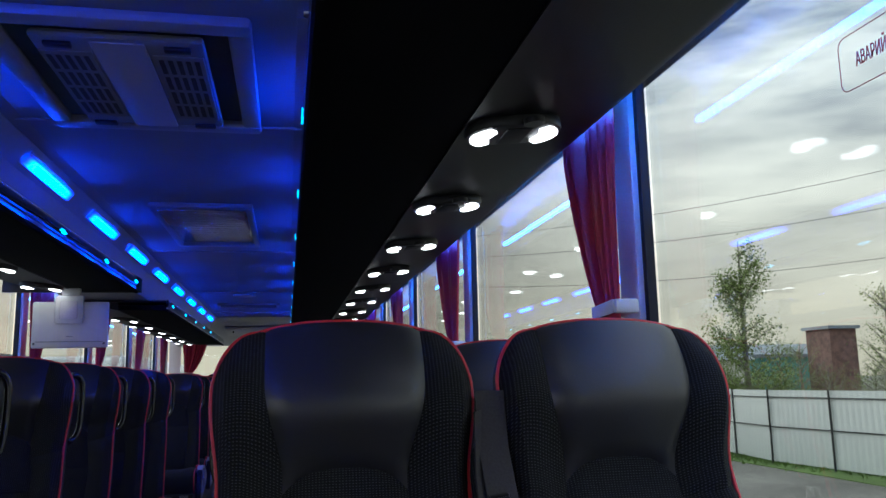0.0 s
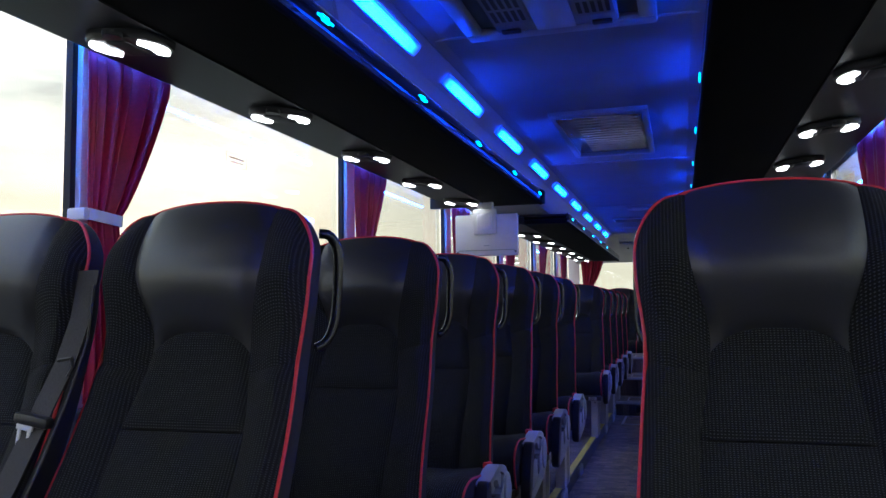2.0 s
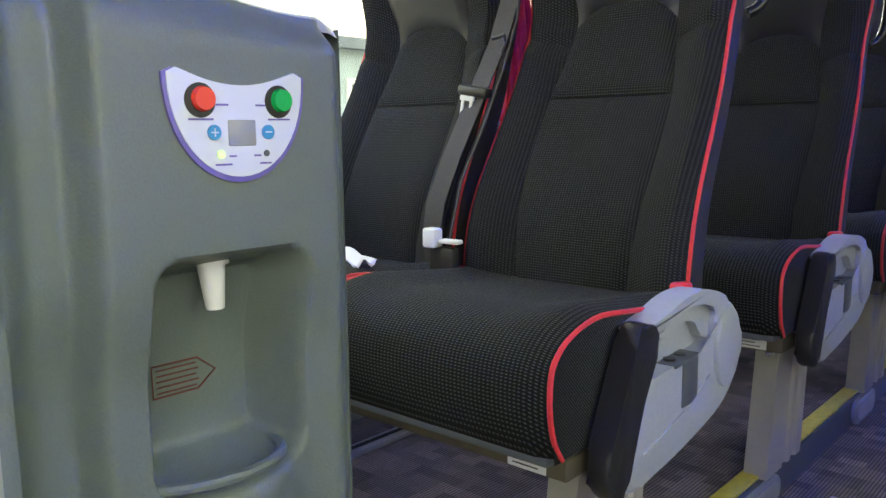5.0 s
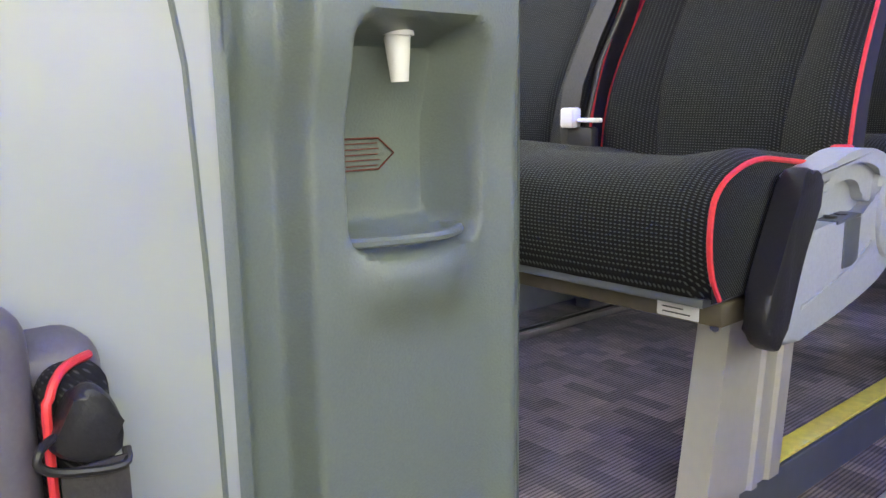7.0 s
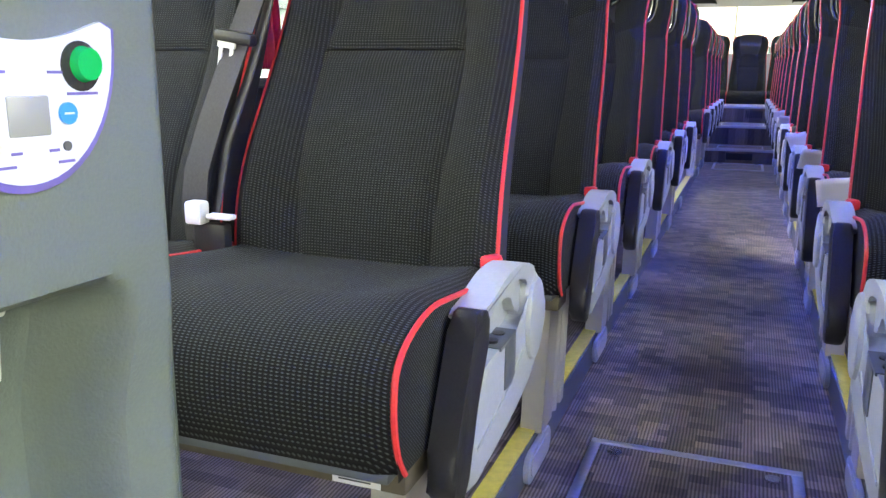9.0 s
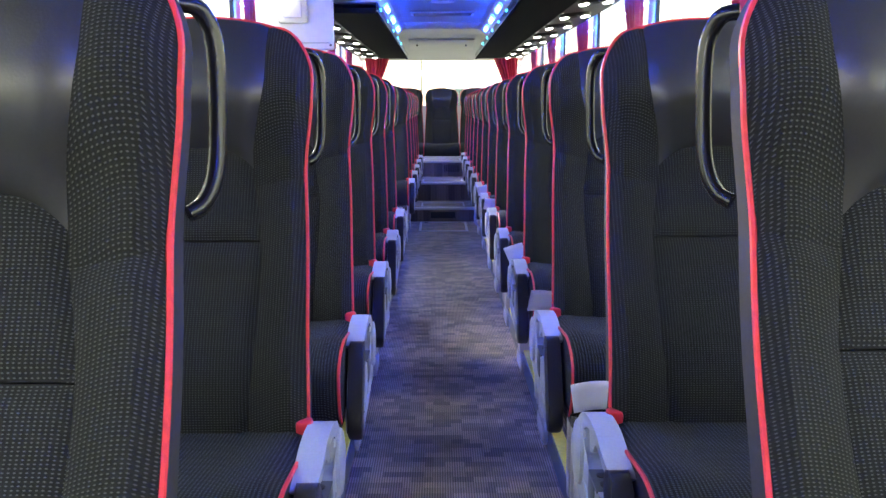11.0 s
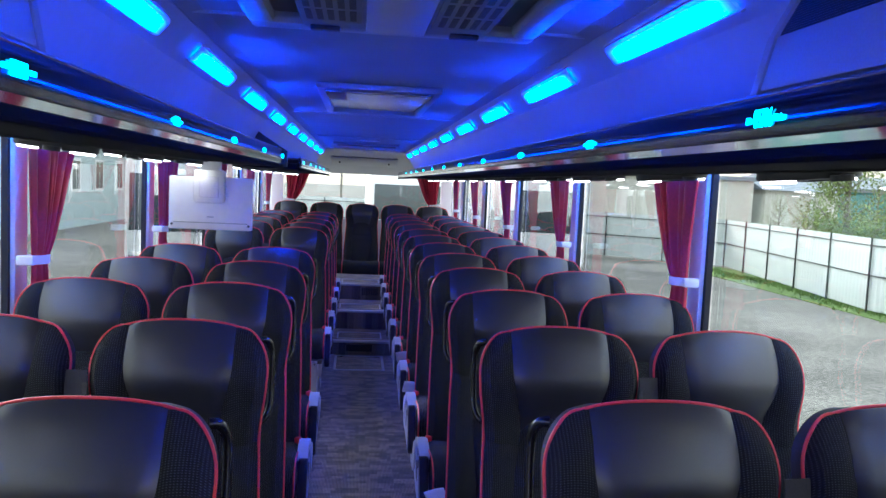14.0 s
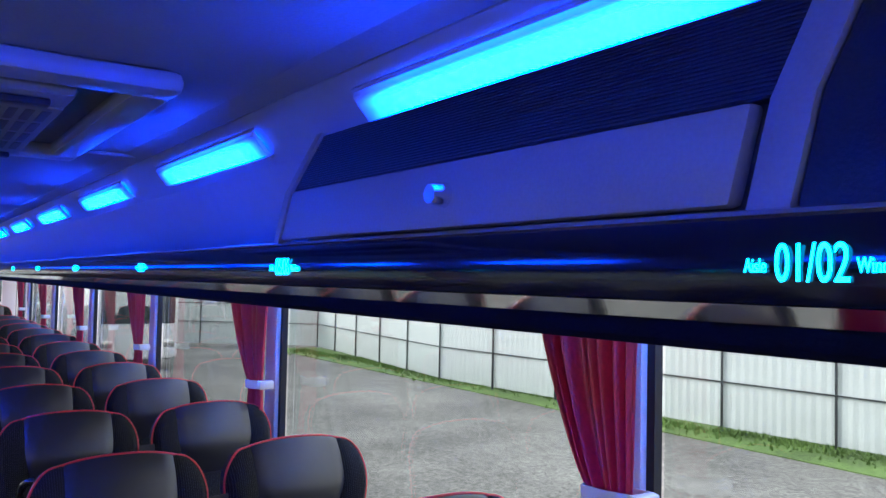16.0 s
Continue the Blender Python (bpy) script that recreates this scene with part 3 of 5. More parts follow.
# ---- strip lights along the coves ----
def led_bar(sgn, y0, y1):
    e = empty("strip_light", "glowing blue strip light set into the ceiling cove", "strip light", "cove strip lights", (sgn * 0.47, (y0 + y1) / 2, 1.905))
    h = (y1 - y0) / 2
    d = Vector((sgn * 0.063, 0, -0.069)).normalized()
    n = Vector((-sgn * 0.069, 0, -0.063)).normalized()
    bm = bmesh.new()
    vs = []
    for dy in (-h, h):
        for a, b in ((-0.023, 0.0), (-0.018, 0.006), (0.018, 0.006), (0.023, 0.0)):
            vs.append(bm.verts.new(d * a + n * b + Vector((0, dy, 0))))
    for k in range(3):
        bm.faces.new((vs[k], vs[k + 1], vs[k + 5], vs[k + 4]))
    bm.faces.new(vs[0:4])
    bm.faces.new(vs[4:8])
    bm.faces.new((vs[0], vs[3], vs[7], vs[4]))
    part("diffuser", bm, "strip", e, "", smooth=False)
    for a in (-0.0255, 0.0255):
        bm = bmesh.new()
        prism(bm, [tuple((d * (a + p) + n * q).xz) for p, q in ((-0.002, -0.004), (0.002, -0.004), (0.002, 0.004), (-0.002, 0.004))], "y", -h, h)
        part("rim", bm, "cove", e, "", smooth=False)
    return e


def window_strip(sgn, y0, y1):
    e = empty("window_strip_light", "thin blue strip light hidden above the window", "strip light", "window strip lights", (sgn * 1.085, (y0 + y1) / 2, 1.772))
    h = (y1 - y0) / 2
    part("channel", boxes(tuple(sorted((-sgn * 0.012, sgn * 0.004))) + (-h, h, -0.012, 0.012)), "black", e, smooth=False)
    part("diodes", boxes(tuple(sorted((sgn * 0.004, sgn * 0.007))) + (-h, h, -0.006, 0.006)), "thin_strip", e, smooth=False)


first = 5.476
for sgn in (-1, 1):
    for k in range(-3, 9):
        far = first + 0.89 * k
        led_bar(sgn, far - 0.54, far + 0.02)

# ---- ceiling fittings ----
def roof_hatch():
    e = empty("roof_vent", "grey roof ventilation unit with two slatted grilles", "roof vent", at=(0, 5.16, 1.955))
    # frame, its dropped tray, and two slat fields
    bm = boxes((-0.30, 0.30, -0.39, -0.33, -0.03, 0.0), (-0.30, 0.30, 0.33, 0.39, -0.03, 0.0), (-0.30, -0.245, -0.33, 0.33, -0.03, 0.0), (0.245, 0.30, -0.33, 0.33, -0.03, 0.0), bevel=0.012)
    part("frame", bm, "cove", e)
    part("backing", boxes((-0.246, 0.246, -0.331, 0.331, -0.004, -0.001)), "dgrey", e)
    part("tray", boxes((-0.19, 0.19, -0.30, 0.31, -0.036, -0.012), bevel=0.012), "ceiling", e)
    part("middle_panel", boxes((-0.06, 0.06, -0.29, 0.30, -0.042, -0.036), bevel=0.004), "silver", e)
    for sx in (-0.125, 0.125):
        part("grille", boxes((sx - 0.058, sx + 0.058, -0.225, 0.225, -0.0395, -0.0355), bevel=0.0015), "ceiling", e, smooth=False)
        for i in range(4):
            for j in range(5):
                xx, yy = sx - 0.047 + 0.0205 * j, -0.205 + 0.107 * i
                part("slot", boxes((xx, xx + 0.012, yy, yy + 0.086, -0.0402, -0.0393)), "black", e, smooth=False)
    for sx, sy in ((-0.13, -0.27), (0.13, -0.27), (0.14, 0.285), (-0.14, 0.285)):
        part("catch", boxes((sx - 0.03, sx + 0.03, sy - 0.012, sy + 0.012, -0.046, -0.036), bevel=0.003), "black", e)


roof_hatch()


def escape_hatch():
    e = empty("roof_hatch", "square roof hatch with a pale frame and grey panel", "roof hatch", at=(0, 7.2, 1.955))
    part("frame", boxes((-0.225, 0.225, -0.53, -0.49, -0.022, 0), (-0.225, 0.225, 0.49, 0.53, -0.022, 0), (-0.225, -0.195, -0.49, 0.49, -0.022, 0), (0.195, 0.225, -0.49, 0.49, -0.022, 0), bevel=0.006), "cove", e)
    lean = Matrix.Rotation(radians(1.6), 3, 'X')
    bm = boxes((-0.194, 0.194, -0.489, 0.489, -0.016, -0.010), bevel=0.002)
    bmesh.ops.rotate(bm, verts=bm.verts, cent=(0, 0, 0), matrix=lean)
    part("panel", bm, "hatch", e)
    for k in range(14):
        bm = boxes((-0.12, 0.18, -0.44 + k * 0.066, -0.425 + k * 0.066, -0.019, -0.016))
        bmesh.ops.rotate(bm, verts=bm.verts, cent=(0, 0, 0), matrix=lean)
        part("slat", bm, "hatch", e)


escape_hatch()
e = empty("ceiling_speaker", "flat round ceiling speaker cover", "speaker", at=(0, 10.45, 1.955))
part("cover", cylinder(bmesh.new(), (0, 0, -0.012), (0, 0, 0), 0.10, 32), "cove", e)
part("mesh", cylinder(bmesh.new(), (0, 0, -0.015), (0, 0, -0.011), 0.075, 32), "silver", e)
e = empty("air_return", "long ceiling air grille with dark ends", "air grille", at=(0, 11.3, 1.955))
part("frame", boxes((-0.30, 0.30, -0.12, 0.12, -0.02, 0), bevel=0.008), "cove", e)
for k in range(9):
    part("slat", boxes((-0.27, 0.27, -0.10 + k * 0.023, -0.088 + k * 0.023, -0.026, -0.02)), "dgrey", e, smooth=False)
e = empty("rear_access_panel", "rounded access panel in the rear ceiling", "access panel", at=(0, 13.75, 1.845))
bm = bmesh.new()
box(bm, -0.40, 0.40, -0.25, 0.25, -0.006, 0.006, bevel=0.004)
bmesh.ops.rotate(bm, verts=bm.verts, cent=(0, 0, 0), matrix=Matrix.Rotation(radians(-10), 3, 'X'))
part("panel", bm, "cove", e)
for sx in (-0.3, 0.3):
    part("latch", cylinder(bmesh.new(), (sx, -0.1, -0.028), (sx, -0.1, -0.01), 0.010), "black", e)


# ---- luggage racks ----
def rack(sgn, y0, y1, label):
    e = empty("luggage_rack", label, "luggage rack", "luggage racks", (0, (y0 + y1) / 2, 0))
    a, b = y0 - (y0 + y1) / 2, y1 - (y0 + y1) / 2
    s = sgn
    bm = prism(bmesh.new(), [(s * 0.43, 1.664), (s * 0.74, 1.668), (s * 0.74, 1.70), (s * 0.43, 1.70)], "y", a, b)
    part("underside", bm, "underside", e, "black felt underside", smooth=False)
    bm = prism(bmesh.new(), [(s * 0.741, 1.664), (s * 0.77, 1.672), (s * 1.03, 1.698), (s * 1.055, 1.708), (s * 1.06, 1.73), (s * 0.741, 1.72)], "y", a, b)
    part("service_channel", bm, "underside2", e, "dark plastic service channel with lamps")
    # convex number strip, mirror-bright band and rounded black lip
    pts = [(s * px, pz) for px, pz in ((0.4165, 1.6845), (0.4135, 1.695), (0.4130, 1.706), (0.4142, 1.718), (0.4175, 1.729), (0.421, 1.735), (0.429, 1.735), (0.429, 1.6845))]
    part("number_strip", prism(bmesh.new(), pts, "y", a, b), "gloss", e, "glossy black strip for seat numbers")
    part("bright_band", prism(bmesh.new(), [(s * 0.4165, 1.673), (s * 0.4148, 1.684), (s * 0.429, 1.684), (s * 0.429, 1.673)], "y", a, b), "mirror", e, "polished metal band", smooth=False)
    pts = [(s * px, pz) for px, pz in ((0.4175, 1.6725), (0.4145, 1.668), (0.4150, 1.660), (0.4195, 1.655), (0.4295, 1.654), (0.4295, 1.6725))]
    part("nose_rail", prism(bmesh.new(), pts, "y", a, b), "underside", e, "rounded black lip")
    part("chrome_line", tube(bmesh.new(), [(s * 0.424, a, 1.737), (s * 0.424, b, 1.737)], 0.004), "chrome", e)
    part("shelf", boxes(tuple(sorted((s * 0.43, s * 1.06))) + (a, b, 1.722, 1.732)), "black", e, smooth=False)
    return e


rack(1, 0.6, 13.6, "black overhead luggage rack with a glossy front rail")
rack(-1, 0.6, 7.62, "black overhead luggage rack ending at the middle door")
rack(-1, 8.75, 13.6, "black overhead luggage rack behind the middle door")

def rack_locker(sgn):
    """Closed compartment over the first row: dark mesh above a silver flap."""
    e = empty("rack_locker", "closed overhead locker with a silver flap and dark mesh", "overhead locker", "overhead lockers", (sgn * 0.43, 4.40, 1.74))
    y0, y1 = -0.36, 0.40
    s = sgn
    part("body", prism(bmesh.new(), [(s * 0.012, 0.0), (s * 0.012, 0.065), (s * 0.036, 0.125), (s * 0.5, 0.125), (s * 0.5, 0.0)], "y", y0, y1 - 0.10), "dgrey", e, smooth=False)
    def rake(bm):
        """Both ends of the locker lean forward as they rise."""
        for v in bm.verts:
            v.co.y -= (0.26 if v.co.y < 0 else 0.55) * max(0.0, v.co.z)
        return bm
    part("flap", rake(boxes(tuple(sorted((-s * 0.004, s * 0.012))) + (y0 + 0.017, y1 - 0.045, 0.004, 0.067), bevel=0.004)), "flap", e, "satin grey flap")
    knob = part("knob", cylinder(bmesh.new(), (-s * 0.004, -0.035, 0.035), (-s * 0.022, -0.035, 0.035), 0.012, 20, 0.009), "chrome", e, "round chrome lock")
    bm = prism(bmesh.new(), [(s * 0.0, 0.0675), (s * 0.022, 0.138), (s * 0.03, 0.138), (s * 0.012, 0.0675)], "y", y0, y1 - 0.045)
    part("mesh_panel", rake(bm), "grille", e, "fine dark mesh")
    ribs = bmesh.new()
    for k in range(22):
        z = 0.070 + k * 0.0031
        box(ribs, *sorted((s * (0.0005 + (z - 0.0675) * 0.312 - 0.0016), s * (0.0005 + (z - 0.0675) * 0.312 + 0.002))), y0, y1 - 0.046, z, z + 0.0014)
    part("mesh_rib", rake(ribs), "black", e, smooth=False)
    for ya, yb in ((y1 - 0.044, y1 - 0.026), (y0 - 0.026, y0 + 0.004)):
        bm = prism(bmesh.new(), [(-s * 0.006, -0.004), (-s * 0.006, 0.066), (s * 0.018, 0.142), (s * 0.032, 0.142), (s * 0.012, 0.066), (s * 0.012, -0.004)], "y", ya, yb, bevel=0.002)
        part("end_strap", rake(bm), "flap", e)
    bm = prism(bmesh.new(), [(-s * 0.004, -0.008), (-s * 0.004, 0.066), (s * 0.022, 0.142), (s * 0.6, 0.142), (s * 0.6, -0.008)], "y", y0 - 0.9, y0 - 0.027, bevel=0.004)
    for v in bm.verts:
        if v.co.y > y0 - 0.2:
            v.co.y -= 0.26 * max(0, v.co.z)
    part("end_panel", bm, "black", e, "grey moulded end panel")


rack_locker(1)
rack_locker(-1)


# reading lamp sets under the racks, one to a row
LAMP_W = 0.034


def lamp_set(sgn, y):
    e = empty("reading_lamp_unit", "dark reading lamp unit with two white lamps and a speaker", "reading lamp", "reading lamp units", (sgn * 0.85, y, 1.677))
    s = sgn
    rot = Matrix.Rotation(-s * math.atan(0.097) , 3, 'Y')
    pts = [(LAMP_W + px, py) for px, py in arc(0, 0, 0.070, -80, 80, 10)] + [(-LAMP_W + px, py) for px, py in arc(0, 0, 0.070, 100, 260, 10)]
    bm = prism(bmesh.new(), pts, "z", -0.020, 0.012, bevel=0.007)
    bmesh.ops.rotate(bm, verts=bm.verts, cent=(0, 0, 0), matrix=rot)
    part("housing", bm, "black", e)
    for sx in (-1, 1):
        lens = [(sx * (LAMP_W + px), py) for px, py in arc(0, 0, 0.061, -62, 62, 10)] + [(sx * (LAMP_W + 0.012), 0.036), (sx * (LAMP_W + 0.022), 0.0), (sx * (LAMP_W + 0.012), -0.036)]
        bm = prism(bmesh.new(), lens, "z", -0.025, -0.019)
        bmesh.ops.rotate(bm, verts=bm.verts, cent=(0, 0, 0), matrix=rot)
        part("lamp", bm, "lamp", e, "lit white lamp", smooth=False)
    bm = boxes((-LAMP_W + 0.006, LAMP_W - 0.006, -0.05, 0.05, -0.024, -0.019), bevel=0.003)
    bmesh.ops.rotate(bm, verts=bm.verts, cent=(0, 0, 0), matrix=rot)
    part("speaker_mesh", bm, "grille", e)
    bm = cylinder(bmesh.new(), (0.02, -0.085, -0.024), (0.02, -0.085, -0.012), 0.022, 14)
    bmesh.ops.rotate(bm, verts=bm.verts, cent=(0, 0, 0), matrix=rot)
    part("air_nozzle", bm, "black", e)
    return e


lamp0 = lamp_set(1, 3.914)
for k in range(1, 14):
    copy_thing(lamp0, pose(0.85, 3.914 + PITCH * k, 1.677))
lampl = lamp_set(-1, 3.844)
for k in (1, 2, 3, 4, 5, 8, 9, 10, 11, 12, 13):
    copy_thing(lampl, pose(-0.85, 3.844 + PITCH * k, 1.677))


# lit seat numbers on the rack noses
def text_mesh(body, size, align='CENTER'):
    cu = bpy.data.curves.new("writing", 'FONT')
    cu.body = body
    cu.size = size
    cu.align_x = align
    cu.extrude = 0.0006
    ob = bpy.data.objects.new("writing", cu)
    scene.collection.objects.link(ob)
    dg = bpy.context.evaluated_depsgraph_get()
    me = bpy.data.meshes.new_from_object(ob.evaluated_get(dg))
    bpy.data.objects.remove(ob)
    bpy.data.curves.remove(cu)
    return me


def letters(me, material, parent, basis):
    """Lays each connected glyph of a lettering mesh down as a part of its own."""
    bm = bmesh.new()
    bm.from_mesh(me)
    bpy.data.meshes.remove(me)
    bmesh.ops.remove_doubles(bm, verts=bm.verts[:], dist=1e-6)
    todo = set(bm.faces)
    while todo:
        stack = [todo.pop()]
        island = []
        while stack:
            f = stack.pop()
            island.append(f)
            for e in f.edges:
                for g in e.link_faces:
                    if g in todo:
                        todo.discard(g)
                        stack.append(g)
        index = {}
        for f in island:
            for v in f.verts:
                index.setdefault(v, len(index))
        glyph = bpy.data.meshes.new("letter")
        glyph.from_pydata([tuple(v.co) for v in index], [], [[index[v] for v in f.verts] for f in island])
        glyph.materials.append(M[material])
        ob = new("letter", glyph)
        ob.parent = parent
        ob.matrix_basis = basis
    bm.free()


def lit_number(sgn, y, word):
    e = empty("seat_number_sign", "lit cyan seat number on the black rack rail", "seat number", "seat number signs", (sgn * 0.4128, y, 1.709))
    turn = pose(0, 0, 0, 90, 0, -90 if sgn > 0 else 90)
    if word:
        for body, size, dy, dz in ((word, 0.031, 0, -0.011), ("Aisle", 0.0118, -0.034, -0.006), ("Window", 0.0118, 0.038, -0.006)):
            # reads from the aisle
            letters(text_mesh(body, size), "digit", e, pose(-sgn * 0.001, -sgn * dy * -1 if sgn < 0 else -dy, dz) @ turn @ Matrix.Diagonal((0.62, 1, 1, 1)))
    else:
        for ya, yb, hz in ((-0.019, -0.011, 0.008), (-0.009, -0.002, 0.008), (0.002, 0.009, 0.008), (0.011, 0.019, 0.008), (-0.040, -0.024, 0.0025), (0.024, 0.042, 0.0025)):
            part("writing", boxes((-sgn * 0.002, 0, ya, yb, -hz, hz)), "digit", e, smooth=False)


for k in range(12):
    lit_number(1, 3.993 + PITCH * k, ("01/02", "05/06")[k] if k < 2 else "")
for k in list(range(1, 6)) + list(range(7, 12)):
    lit_number(-1, 3.95 + PITCH * k, "")


for sgn in (-1, 1):
    for k in range(6):
        window_strip(sgn, 2.7 + 1.78 * k, 2.7 + 1.78 * (k + 1) - 0.01)

# ---- curtains ----
def curtain(sgn, y, wide=0.20):
    e = empty("curtain", "dark red pleated curtain gathered by a white tieback", "curtain", "curtains", (sgn * 1.135, y, 0))
    random.seed(int(y * 100) + sgn)
    ph = random.uniform(0, 6)

    def fn(u, v):
        z = 1.84 - v * 1.02
        zt = 1.30
        if z > zt:
            f = min(1.0, (z - zt) / 0.40)
            wdt = 0.098 + (wide + 0.025) * (f ** 0.75)
            lean = 0.026 * (1 - f)
        else:
            f = (zt - z) / 0.5
            wdt = 0.098 + 0.075 * f
            lean = 0.026
        amp = 0.012 + 0.012 * (1 if z > zt else 0.6) * min(1.0, abs(z - zt) / 0.4)
        w = u + 0.035 * math.sin(7 * u + ph) + 0.02 * math.sin(17 * u + 2 * ph)
        fold = (0.75 + 0.35 * math.sin(11 * u + 2 * ph)) * math.sin(w * 2 * math.pi * 6.5 + ph + 0.5 * math.sin(4 * z + ph)) + 0.3 * math.sin(w * 37 + ph + 2 * z)
        return (-sgn * amp * fold - sgn * 0.012, u * wdt + lean + 0.006 * math.sin(9 * z + ph), z)
    bm = bmesh.new()
    grid(bm, fn, 90, 40)
    cl = part("cloth", bm, "curtain", e)
    so = cl.modifiers.new("thickness", 'SOLIDIFY')
    so.thickness = 0.003
    tie = bmesh.new()
    loop = [(-sgn * 0.034, -0.004, 1.305), (-sgn * 0.038, 0.06, 1.30), (-sgn * 0.034, 0.122, 1.297), (-sgn * 0.0, 0.130, 1.297), (sgn * 0.016, 0.06, 1.30), (sgn * 0.016, -0.012, 1.305)]
    band(tie, [(p, (0, 0.1, 1)) for p in loop] + [(loop[0], (0, 0.1, 1))], 0.030, 0.003)
    part("tieback", tie, "white", e, "white tieback strap")
    part("tieback_hook", boxes(tuple(sorted((-sgn * 0.036, sgn * 0.02))) + (-0.024, -0.002, 1.288, 1.320), bevel=0.006), "white", e)
    return e


for y in PILLARS[1:]:
    curtain(1, y + 0.002, 0.155 if y < 5 else 0.27)
    curtain(-1, y - 0.006, 0.19 if y < 5 else 0.27)


# ---- seats ----
TAG_X, TAG_Y, TAG_Z = 0.238, -0.185, 0.572

def back_point(u, v, recline=0.0):
    """Front of a seat back: u from -1 to 1 across, v from 0 to 1 up."""
    z = 0.50 + v * 0.745
    hw = 0.217 - 0.012 * smoothstep(0.1, 0.55, v) + 0.006 * smoothstep(0.64, 0.8, v)
    hw -= 0.008 * math.exp(-((v - 0.66) / 0.13) ** 2)
    # rounded upper corners
    if v > 0.86:
        k = (v - 0.86) / 0.14
        hw *= 1 - 0.33 * (1 - math.sqrt(max(0, 1 - k * k)))
    x = u * hw
    zz = z - 0.018 * abs(u) ** 2.5 * smoothstep(0.7, 1, v) + 0.004 * smoothstep(0.9, 1, v)
    y = -0.215 + 0.235 * smoothstep(-0.15, 1.0, v) * 1.0 - 0.01
    y += -0.030 * math.exp(-((v - 0.20) / 0.2) ** 2)               # lumbar
    pad = smoothstep(0.635, 0.84, v) * (1 - 0.85 * max(0.0, (v - 0.83) / 0.17) ** 2)
    y += -0.070 * pad * (1 - 0.45 * abs(u) ** 2)                     # head pad rolls back to the top
    wing = smoothstep(0.52, 0.86, abs(u))
    y -= 0.030 * wing * (1 - smoothstep(0.9, 1, v)) * (1 - 0.4 * smoothstep(0.6, 0.8, v))
    y += 0.026 * smoothstep(0.90, 1.0, abs(u)) * (1 - smoothstep(0.90, 1.0, v))
    return Vector((x, y + recline * (z - 0.5), zz))


def seam_u(v):
    u = 0.50 + 0.09 * smoothstep(0.0, 0.40, v) - 0.09 * smoothstep(0.44, 0.66, v) + 0.11 * smoothstep(0.67, 0.88, v)
    if v > 0.86:
        u /= 1 - 0.33 * (1 - math.sqrt(max(0, 1 - ((v - 0.86) / 0.14) ** 2)))
    return min(u, 0.94)


def arch_v(s):
    """Lower edge of the leather head pad; s from -1 to 1."""
    return 0.690 - 0.050 * abs(s) ** 3.2


